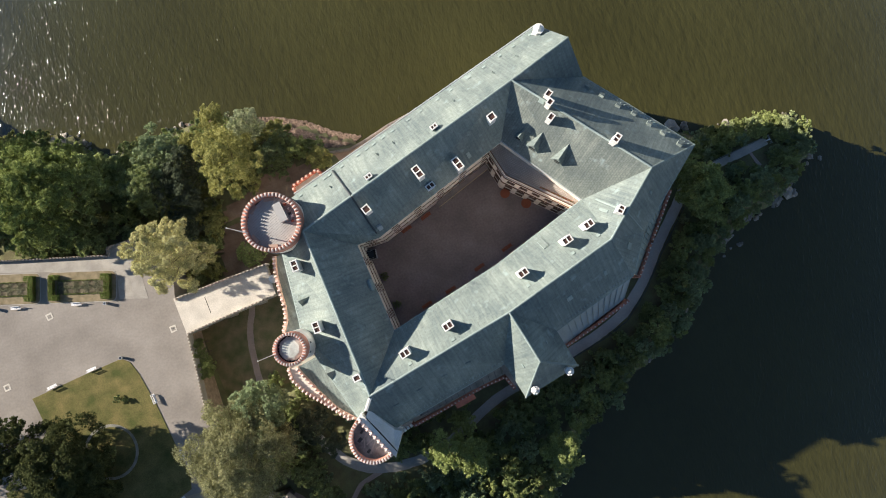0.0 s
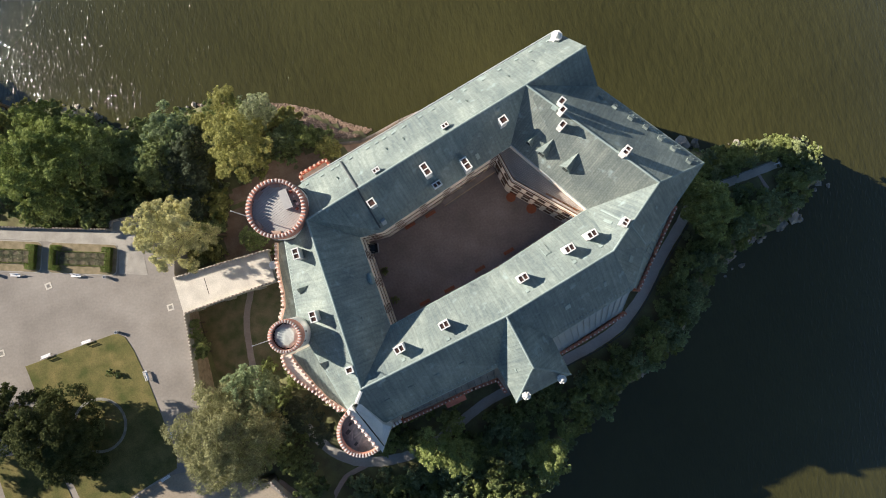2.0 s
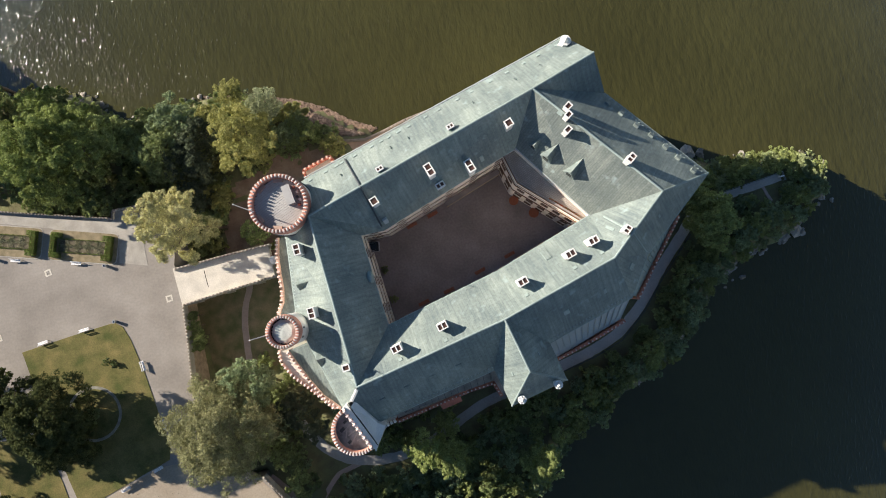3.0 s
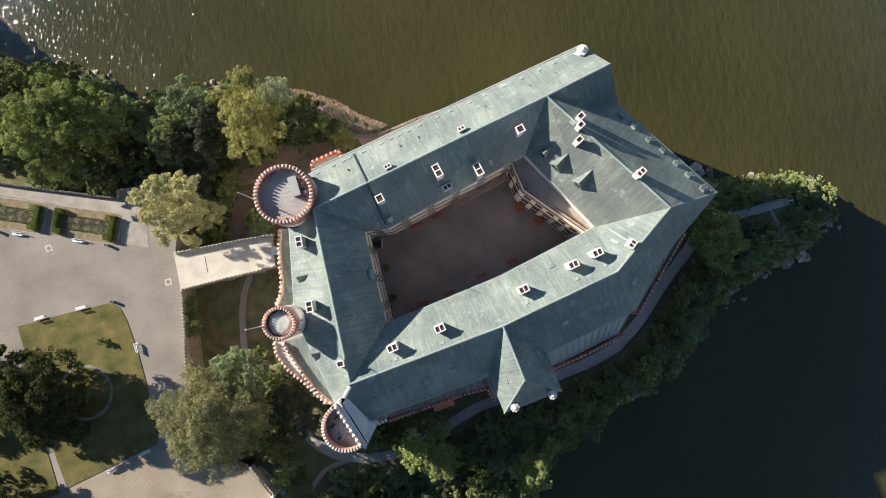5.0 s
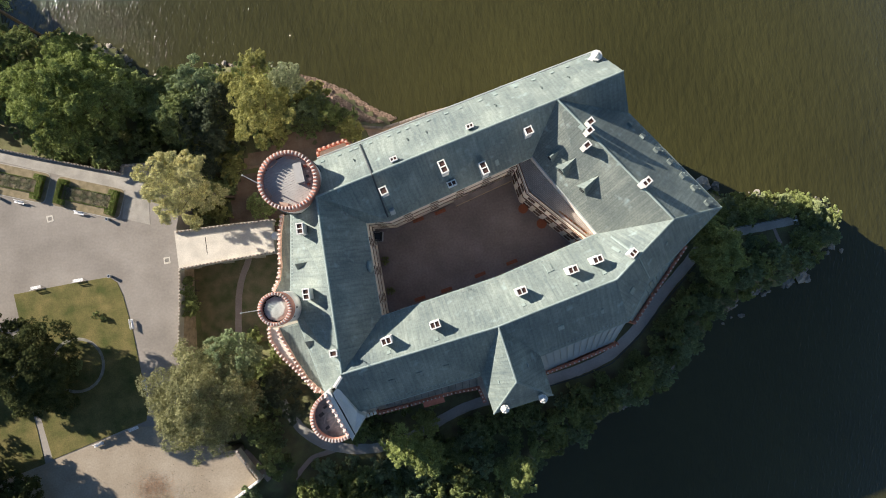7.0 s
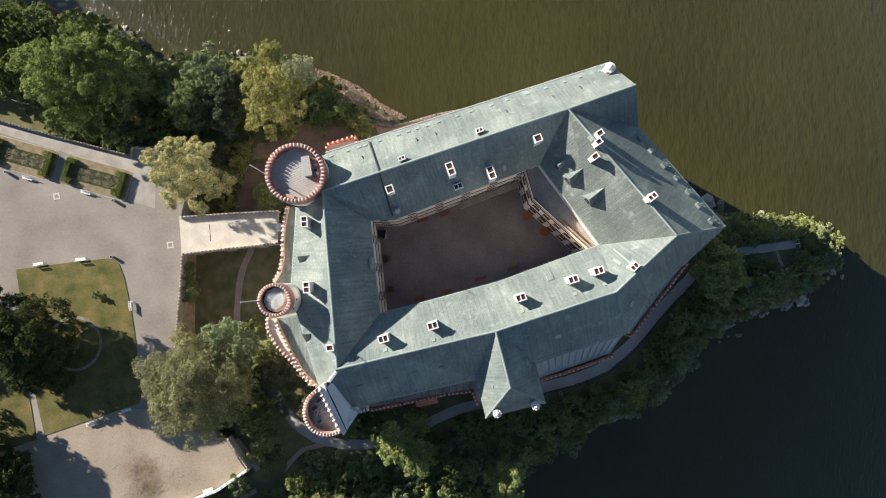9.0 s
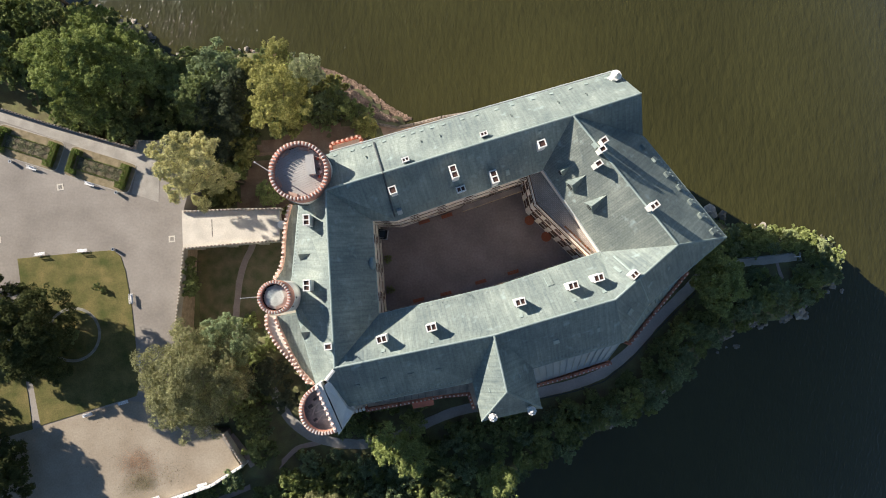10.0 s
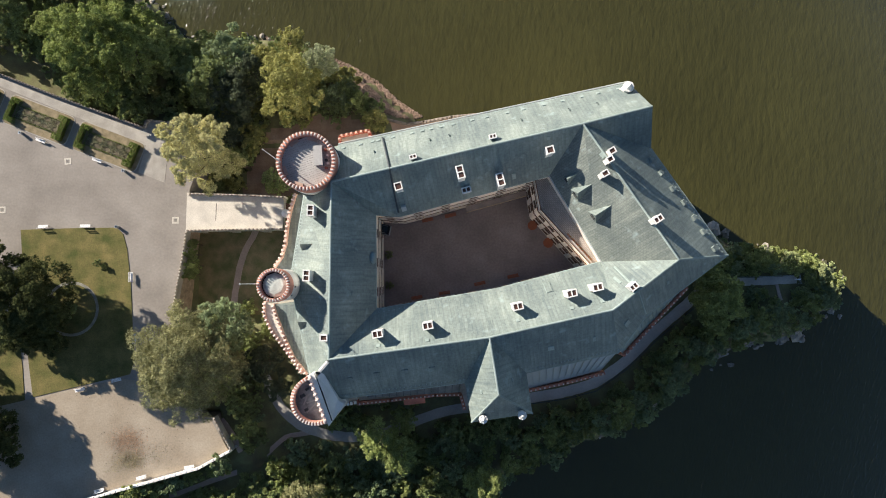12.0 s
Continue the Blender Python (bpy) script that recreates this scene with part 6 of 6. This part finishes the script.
for x in (-1.35, 1.4):
    for s in (-1, 1):
        w = part("wheel", lathe([(0.02, -0.1), (0.2, -0.1), (0.32, -0.11), (0.32, 0.11), (0.2, 0.1), (0.02, 0.1)], 20), RUBBER, car)
        w.location, w.rotation_euler = (x, s * 0.82, 0.32), (radians(90), 0, 0)
        part("rim", lathe([(0.02, -0.12), (0.19, -0.11), (0.19, 0.11), (0.02, 0.12)], 14), STEEL, w)

# ---- shore: quay wall and rocks ----
WALK_EARTH = shader("trodden_earth", (0.36, 0.26, 0.2), 0.95, 0, 0.25, 2, 0.3, 0.03)
quay = thing("quay_wall", "low grey stone quay wall along the north shore", "wall")
bm = bmesh.new()
pts = [(-24.6, 33.2), (-20.4, 32.6), (-15.9, 31.9), (-11.6, 30.9), (-7.3, 29.9), (-4.1, 30.3), (1.2, 31.3), (6.6, 31.8), (12, 30.5)]
for a, b in zip(pts, pts[1:]):
    m, l = along(a, b)
    block(l + 0.2, 0.5, -17, -5.6, m @ pose(l / 2, 0, 0), bm)
part("wall", bm, QUAY_STONE, quay)
bm = bmesh.new()
for a, b in zip(pts, pts[1:]):
    m, l = along(a, b)
    block(l + 0.25, 0.42, -5.6, -5.45, m @ pose(l / 2, 0, 0), bm)
part("coping", bm, QUAY_STONE, quay)
for a, b in zip(pts, pts[1:]):
    l = math.hypot(b[0] - a[0], b[1] - a[1])
    n = int(l / 0.7)
    merlons(quay, MERLON_STONE, [(a[0] + (b[0] - a[0]) * (i + 0.5) / n, a[1] + (b[1] - a[1]) * (i + 0.5) / n, -5.46, math.degrees(math.atan2(b[1] - a[1], b[0] - a[0]))) for i in range(n)])
part("walk", prism(pts + [(12, 27.8), (-9.5, 26.7), (-20.2, 28.4)], -16, -6.0), WALK_EARTH, quay, "brown earth walk")

ROCKS = []
for v in range(5):
    bm = bmesh.new()
    bmesh.ops.create_icosphere(bm, subdivisions=2, radius=1)
    for q in bm.verts:
        q.co *= 1 + 0.8 * noise.noise(q.co * 1.3 + Vector((v * 9.0, 0, 0)))
        q.co.z *= 0.6
    ROCKS.append(plain_mesh("rock", bm, ROCK))
rng = random.Random(9)


def rock(x, y, z, s):
    ob = new("rock", ROCKS[rng.randrange(5)])
    ob.matrix_world = pose(x, y, z, rng.uniform(-20, 20), rng.uniform(-20, 20), rng.uniform(0, 360)) @ Matrix.Diagonal((s, s * rng.uniform(0.6, 1), s, 1))
    tagged(ob, "rough grey-brown boulder at the water's edge", "rock", "shore rocks")


for a, b in zip(SHORE[3:35], SHORE[4:36]):
    l = math.hypot(b[0] - a[0], b[1] - a[1])
    for i in range(int(l / 1.1)):
        k = rng.random()
        x, y = a[0] + (b[0] - a[0]) * k + rng.gauss(0, 0.7), a[1] + (b[1] - a[1]) * k + rng.gauss(0, 0.7)
        if not inside(KEEP_OUT[0], x, y) and not (-26 < x < 4 and y > 28):
            rock(x, y, max(WATER_Z + 0.1, ground_height(x, y)), rng.choice((0.2, 0.25, 0.3, 0.4, 0.5, 0.65)))
for _ in range(55):
    k = rng.random()
    a, b = Vector((-62.3, 58.2)).lerp(Vector((-50.5, 48.6)), k) + Vector((rng.gauss(0, 0.8), rng.gauss(0, 0.8)))
    rock(a, b, ground_height(a, b), rng.choice((0.3, 0.4, 0.5, 0.7)))
scree = [(-37, 50.2), (-32.7, 49), (-25.7, 46.6), (-19.8, 44.3), (-13.9, 40.9), (-9.2, 36.5), (-4.6, 33.6), (-9.5, 31.9), (-12.3, 33), (-15.9, 36.2), (-20.3, 39.8), (-26, 43), (-34, 46.2)]
r = np.random.default_rng(44)
stones = bmesh.new()
for _ in range(30000):
    x, y = r.uniform(-37, -4), r.uniform(31, 50)
    if inside(scree, x, y):
        k = r.uniform(0.12, 0.36)
        block(k * 1.3, k, -0.1, k * 0.7, pose(x, y, max(ground_height(x, y), WATER_Z - 0.05), r.uniform(-25, 25), r.uniform(-25, 25), r.uniform(0, 360)), stones, 0.7)
SHINGLE = shader("brown_shingle", (0.28, 0.2, 0.15), 0.9, 0, 0.2, 2, 0.25, 0, island=0.35)
tagged(part("shingle", stones, SHINGLE), "pinkish-brown shingle below the quay wall", "shingle", kind="stuff")
stones = bmesh.new()
line = SHORE[31:39]
for _ in range(9000):
    i = int(r.integers(0, len(line) - 1))
    k, off = r.random(), r.uniform(-0.3, 1.6)
    a, b = Vector(line[i]), Vector(line[i + 1])
    side = Vector((b.y - a.y, a.x - b.x)).normalized()
    p = a.lerp(b, k) + side * off
    if noise.noise((p.x * 0.22, p.y * 0.22, 2.0)) < -0.12 or not inside(SHORE, *p):
        continue
    k = r.uniform(0.12, 0.34)
    block(k * 1.3, k, -0.1, k * 0.7, pose(p.x, p.y, max(ground_height(*p), WATER_Z - 0.05), r.uniform(-25, 25), r.uniform(-25, 25), r.uniform(0, 360)), stones, 0.7)
tagged(part("shore_stones", stones, shader("pale_shore_stone", (0.42, 0.36, 0.31), 0.9, 0, 0.2, 2, 0.25, 0, island=0.3)), "pale pinkish stones along the south-east shore", "shingle", kind="stuff")
for p, s in (((69.2, -10), 0.9), ((67.3, -11.2), 0.9), ((74.9, -5.1), 0.9), ((56.1, 9.8), 0.9), ((64.5, 6.1), 1.0), ((70.1, -8.4), 1.2), ((69.5, -10.4), 1.7), ((68.2, -8.4), 1.5), ((66.4, -10.6), 1.2), ((71.4, -7.6), 1.4), ((53.5, 10.4), 1.6), ((64.0, 6.7), 1.2)):
    rock(*p, WATER_Z + 0.3, s)
